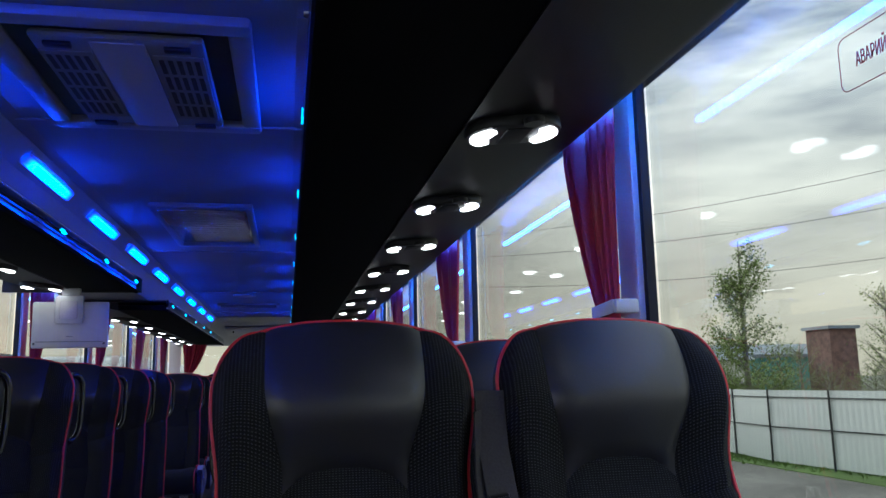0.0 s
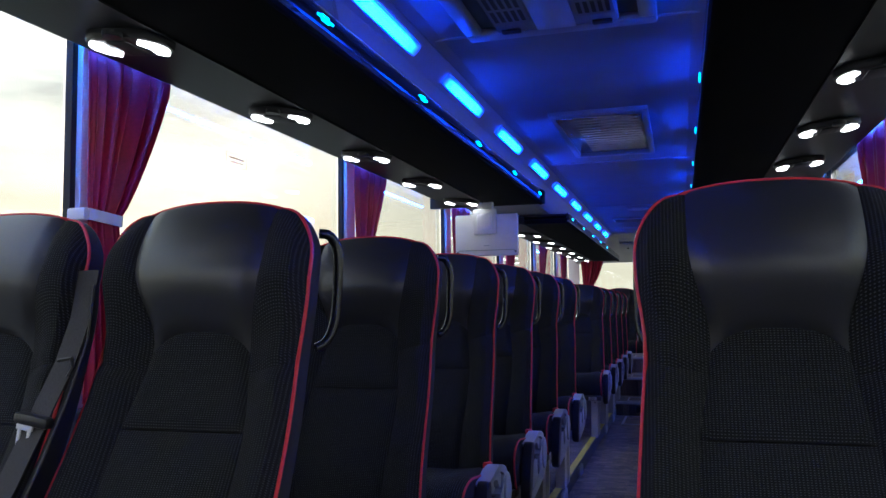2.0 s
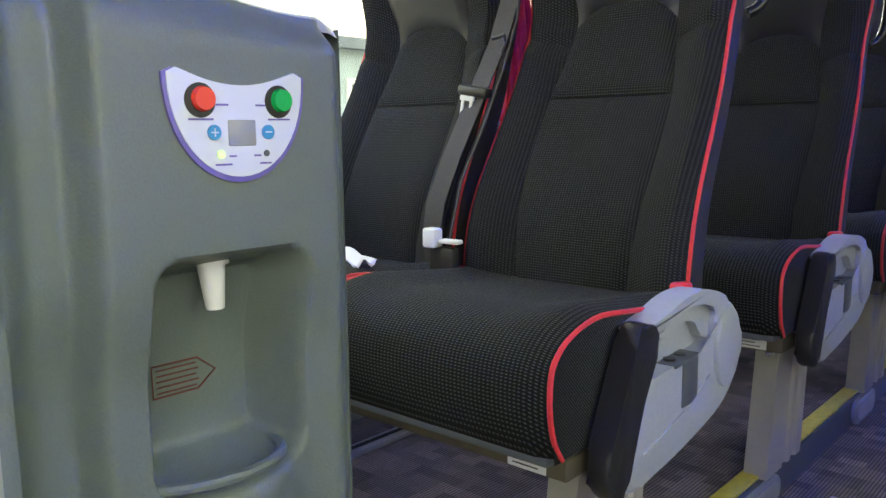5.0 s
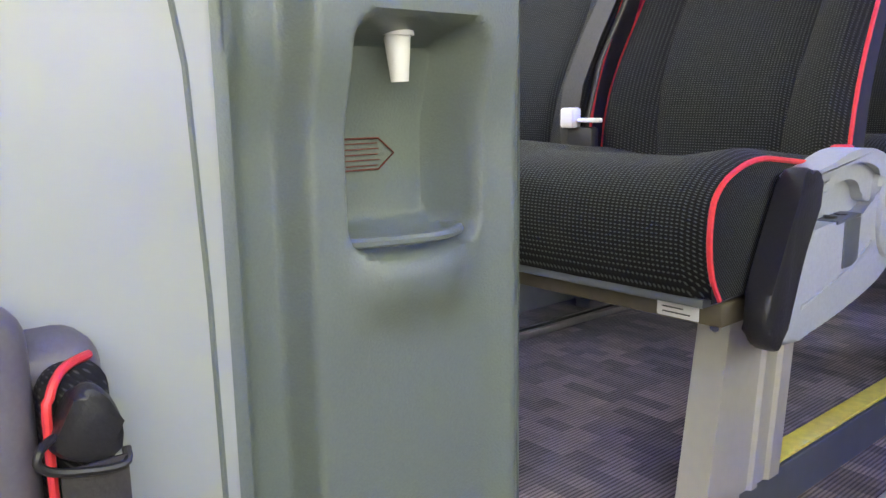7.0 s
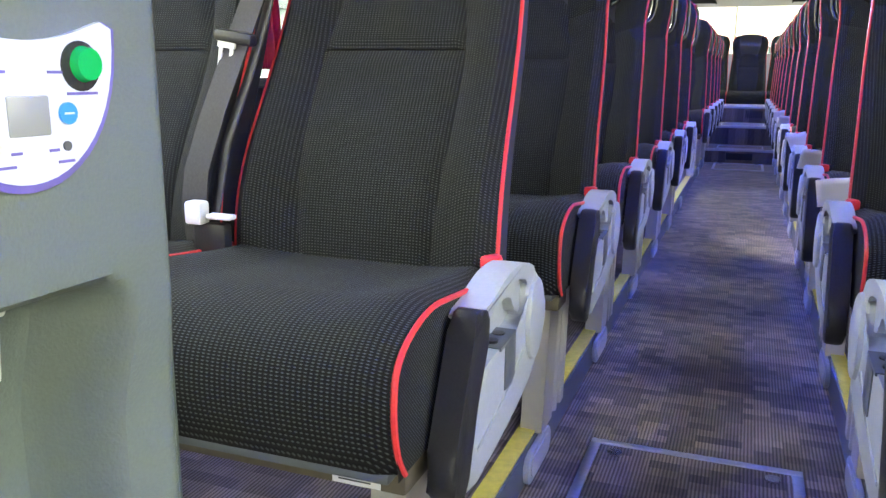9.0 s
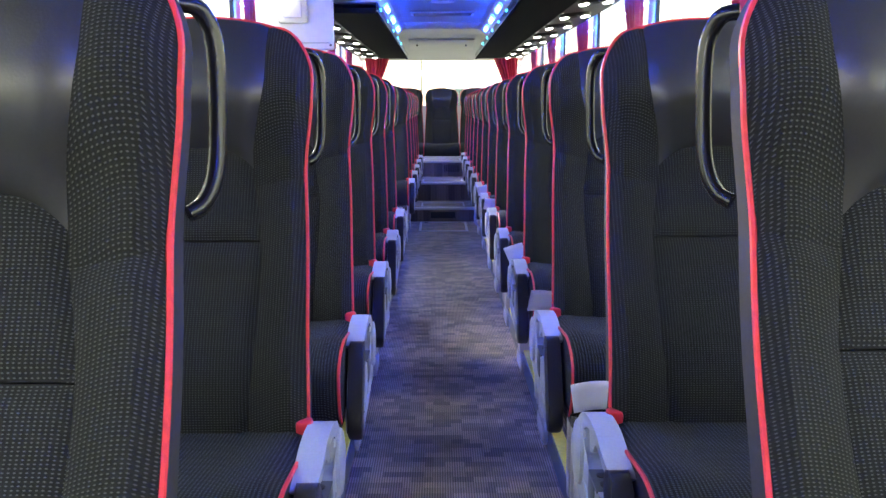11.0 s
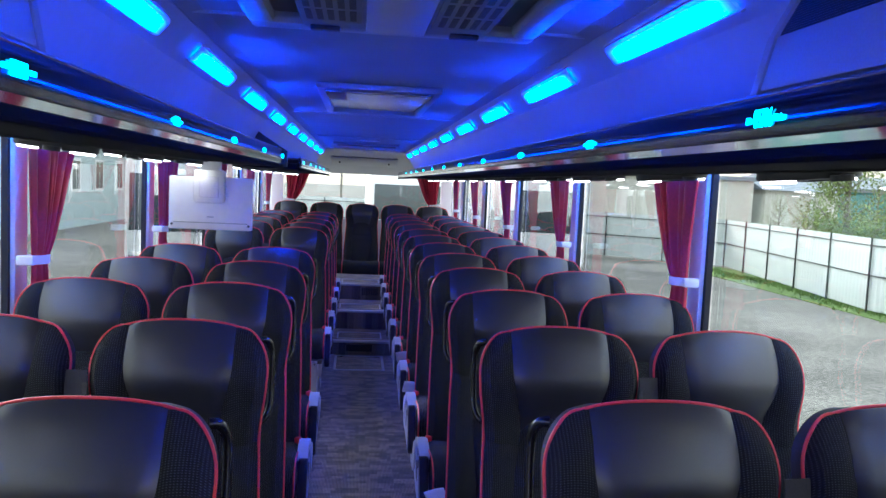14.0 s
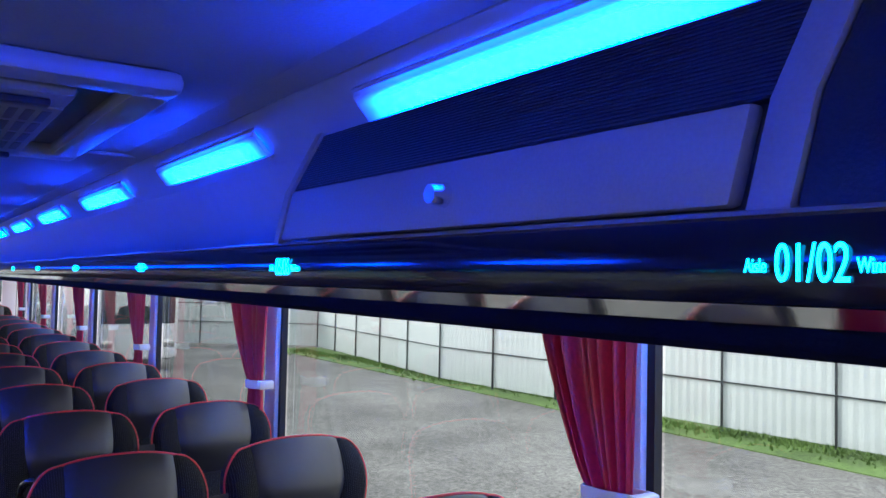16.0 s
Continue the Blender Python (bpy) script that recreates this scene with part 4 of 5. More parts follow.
def seat_back(e, x, aisle, plain=False):
    """A back with cloth panels, leather head pad, red piping and grab handle."""
    off = Vector((x, 0, 0))

    def groove(p, d):
        return p + Vector((0, 0.008 * math.exp(-(d / 0.009) ** 2), 0))

    # shell: sides and back
    bm = bmesh.new()
    levels = [0.86 * j / 22 for j in range(22)] + [0.86 + 0.14 * math.sin(math.pi / 2 * j / 12) for j in range(13)]
    rows = []
    for v in levels:
        l, r = back_point(-1, v), back_point(1, v)
        th = 0.105 - 0.03 * v
        if v > 0.86:
            th *= 1 - 0.35 * ((v - 0.86) / 0.14) ** 2
        rows.append([bm.verts.new(q + off) for q in (
            l, l + Vector((0.004, th * 0.6, 0)), l + Vector((0.03, th, 0)), (l + r) / 2 + Vector((0, th + 0.012, 0.0)),
            r + Vector((-0.03, th, 0)), r + Vector((-0.004, th * 0.6, 0)), r)])
    for a, b in zip(rows, rows[1:]):
        for k in range(6):
            bm.faces.new((a[k], a[k + 1], b[k + 1], b[k]))
    # closed top between the front edge and the shell
    top = [bm.verts.new(back_point(-1 + 2 * i / 16, 1.0) + off) for i in range(17)]
    rear = rows[-1]
    bm.faces.new([rear[0]] + top[1:16] + [rear[6]] + rear[1:6][::-1])
    for t in (top[0], top[16]):
        bm.verts.remove(t)
    back = part("backrest", bm, "shell", e)

    def patch(name, u0, u1, v0, v1, nu, nv, material, label=""):
        bm = bmesh.new()

        def fn(a, b):
            va, vb = v0(a), v1(a)
            v = va + (vb - va) * (math.sin(b * math.pi / 2) if vb == 1 else b)
            ua, ub = u0(v), u1(v)
            u = ua + (ub - ua) * a
            p = back_point(u, v)
            wid = abs(p.x - back_point(ua, v).x), abs(p.x - back_point(ub, v).x)
            d = min([wid[0] if abs(ua) < 0.99 else 1, wid[1] if abs(ub) < 0.99 else 1, (v - va) * 0.75 if va > 0.01 else 1, (vb - v) * 0.75 if vb < 0.99 else 1])
            return groove(p, d) + off
        grid(bm, fn, nu, nv)
        return part(name, bm, material, back, label)
    s = lambda a: -1 + 2 * a
    for s0, s1 in ((lambda v: -1, lambda v: -seam_u(v)), (lambda v: seam_u(v), lambda v: 1)):
        cut = (lambda a: 0.625 - 0.03 * (1 - a)) if s0(0.5) > 0 else (lambda a: 0.625 - 0.03 * a)
        patch("side_bolster", s0, s1, lambda a: 0, cut, 8, 24, "bolster")
        patch("side_bolster", s0, s1, cut, lambda a: 1, 8, 26, "bolster")
    patch("back_panel", lambda v: -seam_u(v), lambda v: seam_u(v), lambda a: 0, lambda a: 0.467, 16, 18, "cloth")
    patch("shoulder_panel", lambda v: -seam_u(v), lambda v: seam_u(v), lambda a: 0.469, lambda a: arch_v(s(a)), 16, 10, "cloth")
    patch("head_pad", lambda v: -seam_u(v), lambda v: seam_u(v), lambda a: arch_v(s(a)), lambda a: 1, 16, 26, "leather", "smooth black leather head pad")
    # piping up one side, over the top and down the other
    line = [back_point(-1, v) for v in levels] + [back_point(-1 + 2 * i / 20, 1.0) for i in range(1, 20)] + [back_point(1, v) for v in reversed(levels)]
    part("piping", tube(bmesh.new(), [p + off + Vector((0, 0.005, 0.001)) * smoothstep(1.2, 1.24, p.z) for p in line], 0.0036, 6), "red", back, "red piping")
    # grab handle on the aisle side
    if aisle:
        hx = aisle * 0.205
        path = [(x + hx - aisle * 0.024, 0.066, 1.192), (x + hx - aisle * 0.010, 0.072, 1.190), (x + hx - aisle * 0.002, 0.080, 1.180), (x + hx + aisle * 0.004, 0.086, 1.160), (x + hx + aisle * 0.006, 0.084, 1.12),
                (x + hx + aisle * 0.006, 0.074, 1.05), (x + hx + aisle * 0.003, 0.062, 1.012), (x + hx - aisle * 0.006, 0.050, 0.990), (x + hx - aisle * 0.018, 0.040, 0.982)]
        path = rounded(path, 4, closed=False)
        part("grab_handle", tube(bmesh.new(), path, 0.0095, 10), "handle", back, "black grab handle")
    return back


CUSHION_PROFILE = rounded([(-0.20, 0.535), (-0.30, 0.540), (-0.42, 0.553), (-0.50, 0.560), (-0.565, 0.550), (-0.600, 0.52), (-0.608, 0.475), (-0.600, 0.43), (-0.582, 0.400)], 5, closed=False)


def cushion_point(u, v):
    """Top and front of a seat cushion: u across, v from the back over the front edge down."""
    hw = 0.222 + 0.003 * v
    prof = CUSHION_PROFILE
    t = v * (len(prof) - 1)
    i = min(int(t), len(prof) - 2)
    f = t - i
    y = prof[i][0] * (1 - f) + prof[i + 1][0] * f
    z = prof[i][1] * (1 - f) + prof[i + 1][1] * f
    z += 0.014 * smoothstep(0.45, 0.9, abs(u)) * (1 - smoothstep(0.3, 0.6, v))
    edge = smoothstep(0.86, 1.0, abs(u))
    z -= 0.012 * edge * (1 - smoothstep(0.45, 0.7, v))
    y += 0.012 * edge * smoothstep(0.4, 0.7, v)
    return Vector((u * hw, y, z))


def seat_cushion(e, x):
    off = Vector((x, 0, 0))
    bm = bmesh.new()
    g = grid(bm, lambda a, b: cushion_point(-1 + 2 * a, b) + off - Vector((0, 0, 0.003 * math.exp(-((-1 + 2 * a - 0.1) / 0.02) ** 2) * smoothstep(0.30, 0.5, b))), 28, 32)
    # side walls and underside
    for side in (0, -1):
        col = [r[side] for r in g]
        base = [bm.verts.new((v.co.x, max(v.co.y, -0.585), 0.398)) for v in col]
        for k in range(len(col) - 1):
            if (col[k].co - base[k].co).length > 1e-5 or (col[k + 1].co - base[k + 1].co).length > 1e-5:
                bm.faces.new((col[k], col[k + 1], base[k + 1], base[k]))
    cu = part("cushion", bm, "cushion", e)
    for su in (-1, 1):
        line = [cushion_point(su, k / 32) + off for k in range(33)]
        part("piping", tube(bmesh.new(), line, 0.0036, 6), "red", cu, "red piping")
    part("seat_pan", boxes((x - 0.21, x + 0.21, -0.58, -0.17, 0.388, 0.40), bevel=0.003), "dgrey", e)


def seat_belt(e, s):
    """Belt hanging over the outer bolster of the aisle-side seat; s: side of the coach."""
    def at(x, z, lift=0.03):
        v = (z - 0.5) / 0.745
        u = max(-1, min(1, (x - 0.480) / 0.21))
        return (s * x, back_point(u, max(0, v)).y - lift - 0.012, z)
    side = Vector((1, 0.15 * s, 0))
    b = part("belt", band(bmesh.new(), [(at(0.716, 1.13, 0.0), side), (at(0.716, 1.04, 0.016), side), (at(0.722, 0.96, 0.026), side), (at(0.732, 0.90), side), (at(0.740, 0.84), side), (at(0.748, 0.75), side), (at(0.752, 0.66), side), (at(0.748, 0.60), side), (at(0.742, 0.535, 0.02), side)], 0.052, 0.0025), "webbing", e, "dark grey webbing belt")
    tilt = Vector((0.75, 0.65 * s, 0.12))
    part("strap_fold", band(bmesh.new(), [(at(0.706, 1.10, 0.0), tilt), (at(0.702, 1.00, 0.014), tilt), (at(0.702, 0.90, 0.020), tilt), (at(0.706, 0.80, 0.022), tilt), (at(0.714, 0.70, 0.022), tilt), (at(0.716, 0.60, 0.018), tilt), (at(0.722, 0.535, 0.014), tilt)], 0.058, 0.0025), "webbing", b)
    lean = Matrix.Rotation(radians(-s * 9), 3, 'Y')
    x, y, z = at(0.738, 0.868, 0.040)
    bm = boxes((x - 0.036, x + 0.036, y - 0.010, y + 0.012, z - 0.011, z + 0.009), bevel=0.006)
    bmesh.ops.rotate(bm, verts=bm.verts, cent=(x, y, z), matrix=lean)
    part("tongue_cover", bm, "black", b)
    c = x + s * 0.012
    bm = boxes((c - 0.014, c - 0.007, y - 0.006, y - 0.002, z - 0.050, z - 0.008), (c + 0.007, c + 0.014, y - 0.006, y - 0.002, z - 0.050, z - 0.008), (c - 0.014, c + 0.014, y - 0.0065, y - 0.0015, z - 0.056, z - 0.046), (c - 0.017, c + 0.017, y - 0.0065, y - 0.0015, z - 0.020, z - 0.010), bevel=0.0015)
    bmesh.ops.rotate(bm, verts=bm.verts, cent=(x, y, z), matrix=lean)
    part("tongue", bm, "white", b, "bright steel belt tongue")
    x, y, z = at(0.712, 0.955, 0.036)
    part("belt_guide", tube(bmesh.new(), [(x - 0.014, y, z + 0.012), (x + 0.014, y, z + 0.016), (x + 0.018, y, z), (x + 0.006, y, z - 0.018)], 0.0035, 6), "black", b)
    x, y, z = at(0.707, 0.60, 0.052)
    part("buckle", boxes((x - 0.034, x - 0.004, y - 0.012, y + 0.014, z - 0.016, z + 0.020), bevel=0.005), "paper", b, "white wrapped buckle")
    part("buckle", boxes((x + 0.002, x + 0.046, y - 0.008, y + 0.012, z - 0.006, z + 0.002), bevel=0.003), "paper", b, "white wrapped buckle")
    part("buckle_stalk", boxes((x - 0.030, x + 0.030, y + 0.0, y + 0.022, z - 0.085, z - 0.014), bevel=0.006), "black", b)


def armrest(e, x, s):
    """Aisle armrest: grey moulded body, arched grip, black paddle. s: towards the aisle."""
    x0, x1 = x, x + s * 0.040
    body = [(-0.478, 0.337), (-0.40, 0.337), (-0.30, 0.350), (-0.20, 0.370), (-0.148, 0.392), (-0.116, 0.424), (-0.104, 0.462), (-0.108, 0.500), (-0.132, 0.528),
            (-0.170, 0.538), (-0.205, 0.522), (-0.215, 0.482), (-0.29, 0.474), (-0.405, 0.470), (-0.434, 0.445)]
    a = part("armrest", prism(bmesh.new(), rounded(body, 3), "x", x0, x1, bevel=0.011), "grey", e, "light grey plastic armrest")
    # outer rim of the grip stands proud, its inner arch is set back
    grip = [(-0.150, 0.532), (-0.19, 0.552), (-0.245, 0.564), (-0.31, 0.563), (-0.37, 0.550), (-0.435, 0.538), (-0.400, 0.522), (-0.36, 0.536), (-0.305, 0.546), (-0.25, 0.544), (-0.205, 0.530), (-0.175, 0.51)]
    part("grip", prism(bmesh.new(), rounded(grip, 3), "x", x0 - s * 0.002, x1 + s * 0.001, bevel=0.007), "grey", a)
    arch = [(-0.185, 0.530), (-0.25, 0.546), (-0.305, 0.548), (-0.36, 0.538), (-0.395, 0.525), (-0.365, 0.512), (-0.325, 0.522), (-0.28, 0.524), (-0.248, 0.512), (-0.232, 0.492), (-0.19, 0.49)]
    part("grip_arch", prism(bmesh.new(), rounded(arch, 3), "x", x0 + s * 0.002, x1 - s * 0.010, bevel=0.003), "grey", a)
    hub = [(-0.163 + 0.047 * math.cos(t), 0.466 + 0.062 * math.sin(t)) for t in [2 * math.pi * k / 28 for k in range(28)]]
    part("hub", prism(bmesh.new(), hub, "x", x1 - s * 0.012, x1 + s * 0.007, bevel=0.006), "grey", a)
    part("inner_plate", boxes(tuple(sorted((x0, x0 + s * 0.014))) + (-0.385, -0.21, 0.46, 0.53)), "grey", a)
    pad = [(-0.392, 0.520), (-0.408, 0.540), (-0.444, 0.548), (-0.466, 0.512), (-0.502, 0.445), (-0.528, 0.388), (-0.526, 0.358), (-0.508, 0.335), (-0.484, 0.331), (-0.466, 0.372), (-0.436, 0.445)]
    part("paddle", prism(bmesh.new(), rounded(pad, 3), "x", x0 + s * 0.009, x1 + s * 0.003, bevel=0.008), "black", a, "black padded armrest front")
    part("button_panel", prism(bmesh.new(), [(-0.270, 0.4745), (-0.270, 0.4785), (-0.345, 0.4745), (-0.345, 0.4700)], "x", x0 + s * 0.006, x1 + s * 0.0025), "dgrey", a)
    part("button_panel", boxes(tuple(sorted((x1 - s * 0.002, x1 + s * 0.002))) + (-0.318, -0.268, 0.408, 0.473), bevel=0.001), "dgrey", a)
    for yy in (-0.325, -0.292):
        part("button", cylinder(bmesh.new(), (x + s * 0.024, yy, 0.470), (x + s * 0.024, yy, 0.4785), 0.009, 12), "black", a)
    crease = [(-0.435, 0.372), (-0.36, 0.384), (-0.28, 0.402), (-0.222, 0.430), (-0.224, 0.436), (-0.285, 0.409), (-0.36, 0.391), (-0.435, 0.378)]
    part("body_crease", prism(bmesh.new(), crease, "x", x1 - s * 0.004, x1 + s * 0.0022, bevel=0.001), "grey", a)
    for ob in [a] + list(a.children):
        for v in ob.data.vertices:
            v.co.y = -0.53 + (v.co.y + 0.53) * 0.94
    part("release_tab", boxes(tuple(sorted((x + s * 0.004, x - s * 0.024))) + (-0.250, -0.222, 0.535, 0.566), bevel=0.006), "red_tab", e, "bright red release tab")
    return a


def double_seat(name, sgn, label, belt=True):
    e = empty(name, label, "coach seat", "double seats")
    xi, xo = sgn * 0.480, sgn * 0.946
    seat_back(e, xi, -sgn)
    seat_back(e, xo, 0)
    seat_cushion(e, xi)
    seat_cushion(e, xo)
    armrest(e, sgn * 0.258, -sgn)
    a, b = sorted((sgn * 0.265, sgn * 1.165))
    bar = part("base_bar", boxes((a, b, -0.545, -0.47, 0.358, 0.3875), (a, b, -0.27, -0.22, 0.358, 0.3875), bevel=0.004), "bar", e, "olive steel crossbar")
    c, d = sorted((sgn * 0.295, sgn * 0.355))
    part("sticker", boxes((c, d, -0.5462, -0.5452, 0.361, 0.386)), "paper", bar, "white maker's label", smooth=False)
    for k in range(3):
        part("writing", boxes((c + 0.008, d - 0.012 - 0.01 * (k % 2), -0.5468, -0.5462, 0.366 + k * 0.0065, 0.3676 + k * 0.0065)), "ink", bar, smooth=False)
    # fluted leg beside the aisle
    x0, x1 = sgn * 0.298, sgn * 0.345
    prof = [(x0, -0.46), (x0, -0.385), (x0 + sgn * 0.006, -0.38), (x0 + sgn * 0.006, -0.355), (x0, -0.35), (x0, -0.335), (x0 + sgn * 0.006, -0.33), (x0 + sgn * 0.006, -0.305), (x0, -0.30), (x0, -0.27), (x1, -0.27), (x1, -0.46)]
    bm = prism(bmesh.new(), prof, "z", PLAT - 0.003, 0.358)
    for v in bm.verts:
        if v.co.z < 0.2:
            v.co.y -= 0.045 if v.co.y < -0.4 else 0.030
    leg = part("leg", bm, "steel", e, "pale steel leg")
    part("leg_bolt", cylinder(bmesh.new(), (x0 + sgn * 0.02, -0.468, 0.335), (x0 + sgn * 0.02, -0.455, 0.335), 0.008, 6), "chrome", leg)
    a, b = sorted((sgn * 1.10, sgn * 1.15))
    part("wall_bracket", boxes((a, b, -0.54, -0.2, 0.27, 0.352), (a, b, -0.5, -0.24, PLAT - 0.003, 0.27), bevel=0.004), "alu", e)
    if belt:
        seat_belt(e, sgn)
    return e


right = double_seat("double_seat", 1, "black double coach seat with leather head pads and red piping")
left = double_seat("double_seat", -1, "black double coach seat with leather head pads and red piping")
for ob, rows in ((left, LEFT_ROWS), (right, RIGHT_ROWS)):
    ob.location = (0, rows[0], 0)
    for y in rows[1:]:
        copy_thing(ob, pose(0, y, 0))

# five single places of the rear bench
for i, x in enumerate((-0.90, -0.45, 0.0, 0.45, 0.90)):
    e = empty("rear_coach_seat", "black rear bench seat with a leather head pad" if i != 2 else "black middle rear seat facing the aisle", "coach seat", "rear bench seats", (x, 14.05, 0.07))
    seat_back(e, 0, 0)
    seat_cushion(e, 0)
    part("base", boxes((-0.20, 0.20, -0.55, -0.12, -0.01, 0.35), bevel=0.008), "shell", e)

for ob_rows, sgn in ((LEFT_ROWS, -1), (RIGHT_ROWS, 1)):
    for y in ob_rows:
        if y < 11:
            step_light(sgn * 0.31, y + 0.24, sgn)

# paper tags tucked beside the armrests
for k, rz in ((1, -8), (2, 6), (3, -20), (5, 6), (6, -10)):
    e = empty("paper_tag", "white paper tag tucked beside an armrest", "paper tag", "paper tags", (TAG_X, RIGHT_ROWS[k] + TAG_Y, TAG_Z))
    bm = bmesh.new()
    grid(bm, lambda u, v: Vector(((u - 0.5) * 0.072, 0.008 * math.sin(3 * u) - 0.012 * v, (v - 0.5) * 0.062)), 6, 4)
    ob = part("sheet", bm, "paper", e)
    ob.rotation_euler = (0.1, radians(rz), radians(rz))
    ob.modifiers.new("thickness", 'SOLIDIFY').thickness = 0.0008
e = empty("paper_tag", "folded white paper tag hanging behind a seat back", "paper tag", "paper tags", (0.325, RIGHT_ROWS[0] + 0.095, 0.475))
bm = bmesh.new()
grid(bm, lambda u, v: Vector(((u - 0.5) * 0.070, 0.010 * math.sin(4 * u) + 0.006 * v, (v - 0.5) * 0.085 - 0.02 * abs(u - 0.4))), 6, 4)
ob = part("sheet", bm, "paper", e)
ob.rotation_euler = (0, radians(-18), 0)
ob.modifiers.new("thickness", 'SOLIDIFY').thickness = 0.0008
e = empty("plastic_wrapper", "crumpled white plastic wrapper on the window seat", "wrapper", at=(-0.80, 3.90, 0.572))
bm = bmesh.new()
grid(bm, lambda u, v: Vector(((u - 0.5) * 0.11, (v - 0.5) * 0.05, 0.016 * math.sin(3.1 * u) + 0.008 * math.sin(9 * v + 4 * u))), 12, 8)
ob = part("sheet", bm, "paper", e)
ob.modifiers.new("thickness", 'SOLIDIFY').thickness = 0.001
# seat tracks along the walls
for sgn in (-1, 1):
    a, b = sorted((sgn * 1.03, sgn * 1.07))
    t = tagged(new("trim_track_left" if sgn < 0 else "trim_track_right"), "slotted aluminium seat track beside the wall", "seat track", kind="structure")
    part("rail", boxes((a, b, 3.6, 13.4, PLAT - 0.004, PLAT + 0.012), bevel=0.003), "alu", t)
    part("slot", boxes((sgn * 1.05 - 0.006, sgn * 1.05 + 0.006, 3.62, 13.38, PLAT + 0.012, PLAT + 0.0135)), "black", t, smooth=False)

# ---- drinks cabinet and water dispenser beside the entrance ----
def cabinet():
    e = empty("drinks_cabinet", "glossy sage moulded cabinet beside the entrance, lightened for window light", "cabinet", at=(-0.62, 2.95, 0))
    bm = box(bmesh.new(), -0.36, 0.328, -0.75, 0.226, -0.01, 0.885, bevel=0.014, seg=5)
    part("body", bm, "off", e, "sage gelcoat body, colour lightened for window light")
    part("side_seam", tube(bmesh.new(), [(0.3275, 0.208, 0.02), (0.3275, 0.203, 0.5), (0.3275, 0.197, 0.66), (0.3275, 0.182, 0.76), (0.3275, 0.152, 0.85)], 0.0024, 6), "sage", e)


cabinet()


def dispenser():
    """Face towards the aisle at x = 0; y along the coach, z up."""
    e = empty("water_dispenser", "sage green water dispenser with a white tap", "water dispenser", at=(-0.27, 3.345, 0))
    w0, w1, top = -0.170, 0.124, 0.885
    ry0, ry1, rz0, rz1 = -0.076, 0.062, 0.514, 0.700      # recess

    def front(y, z):
        x = -0.030 * smoothstep(w1 - 0.035, w1, y)
        # upright cove between the face and the cabinet beside it
        x -= 0.034 * smoothstep(-0.106, -0.124, y) * (1 - 0.42 * smoothstep(-0.146, w0, y))
        x -= 0.018 * smoothstep(0.69, 0.60, z) * smoothstep(w1 - 0.01, w1 - 0.06, y)
        x -= 0.022 * smoothstep(top - 0.03, top, z)
        # bowl under the spout pushes out
        x += 0.020 * math.exp(-((y + 0.018) / 0.056) ** 4) * math.exp(-((z - 0.492) / 0.034) ** 2)
        return x

    def depth(y, z):
        r = 0.024
        qy = abs(y - (ry0 + ry1) / 2) - (ry1 - ry0) / 2 + r
        qz = abs(z - (rz0 + rz1) / 2) - (rz1 - rz0) / 2 + r
        d = math.hypot(max(qy, 0), max(qz, 0)) + min(max(qy, qz), 0) - r
        return smoothstep(0.004, -0.020, d)
    bm = bmesh.new()
    def rise(y):
        return 0.034 * smoothstep(0.09, w0, y)

    def face(u, v):
        y, z = w0 + (w1 - w0) * u, v * top
        return Vector((front(y, z) - 0.062 * depth(y, z), y, z + rise(y) * smoothstep(0.845, top, z)))
    grid(bm, face, 110, 190)
    body = part("front_moulding", bm, "sage", e, "sage green textured moulding")
    bm = bmesh.new()
    fx = front(w1, 0.5)
    prism(bm, [(fx + 0.002, w1 - 0.001), (fx - 0.02, w1 + 0.012), (-0.20, w1 + 0.012), (-0.20, w0), (-0.14, w0), (-0.14, w1 - 0.02)], "z", 0, top - 0.005)
    part("side_panel", bm, "sage", e)
    part("corner_post", boxes((-0.14, -0.0225, w0 - 0.010, w0 + 0.003, 0, top - 0.01), bevel=0.002), "sage", e)
    bm = bmesh.new()

    def lid(u, v):
        y, x = w0 + (w1 + 0.002 - w0) * u, -0.022 - 0.03 * smoothstep(0.35, 0.0, u) - 0.25 * v
        dome = 0.050 * smoothstep(0.0, 0.55, v) * smoothstep(1.0, 0.35, u) + rise(y)
        rim = 0.016 * (1 - min(1.0, 12 * v)) ** 2 + 0.016 * max(0, 1 - 16 * (1 - u)) ** 2
        return Vector((x, y, top + 0.006 + dome - rim))
    grid(bm, lid, 30, 30)
    part("top", bm, "off", e, "pale glossy domed top")
    # control label: a shield hung from a shallow arc
    def shield(k):
        pts = []
        for i in range(17):
            a = -1 + 2 * i / 16
            pts.append((a * 0.061 * k, 0.835 + (0.007 - 0.016 * (1 - a * a) - 0.008 * max(0, (abs(a) - 0.82) / 0.18) ** 2) * k))
        for i in range(1, 24):
            t = math.pi * i / 24
            pts.append((0.061 * k * math.cos(t), 0.835 - 0.080 * k * math.sin(t) ** 0.9))
        return [(y - 0.003, z) for y, z in pts]
    part("label_border", prism(bmesh.new(), shield(1.0), "x", -0.004, 0.0025), "violet", e, smooth=False)
    part("label", prism(bmesh.new(), shield(0.95), "x", -0.004, 0.0035), "label", e, "pale blue control label", smooth=False)
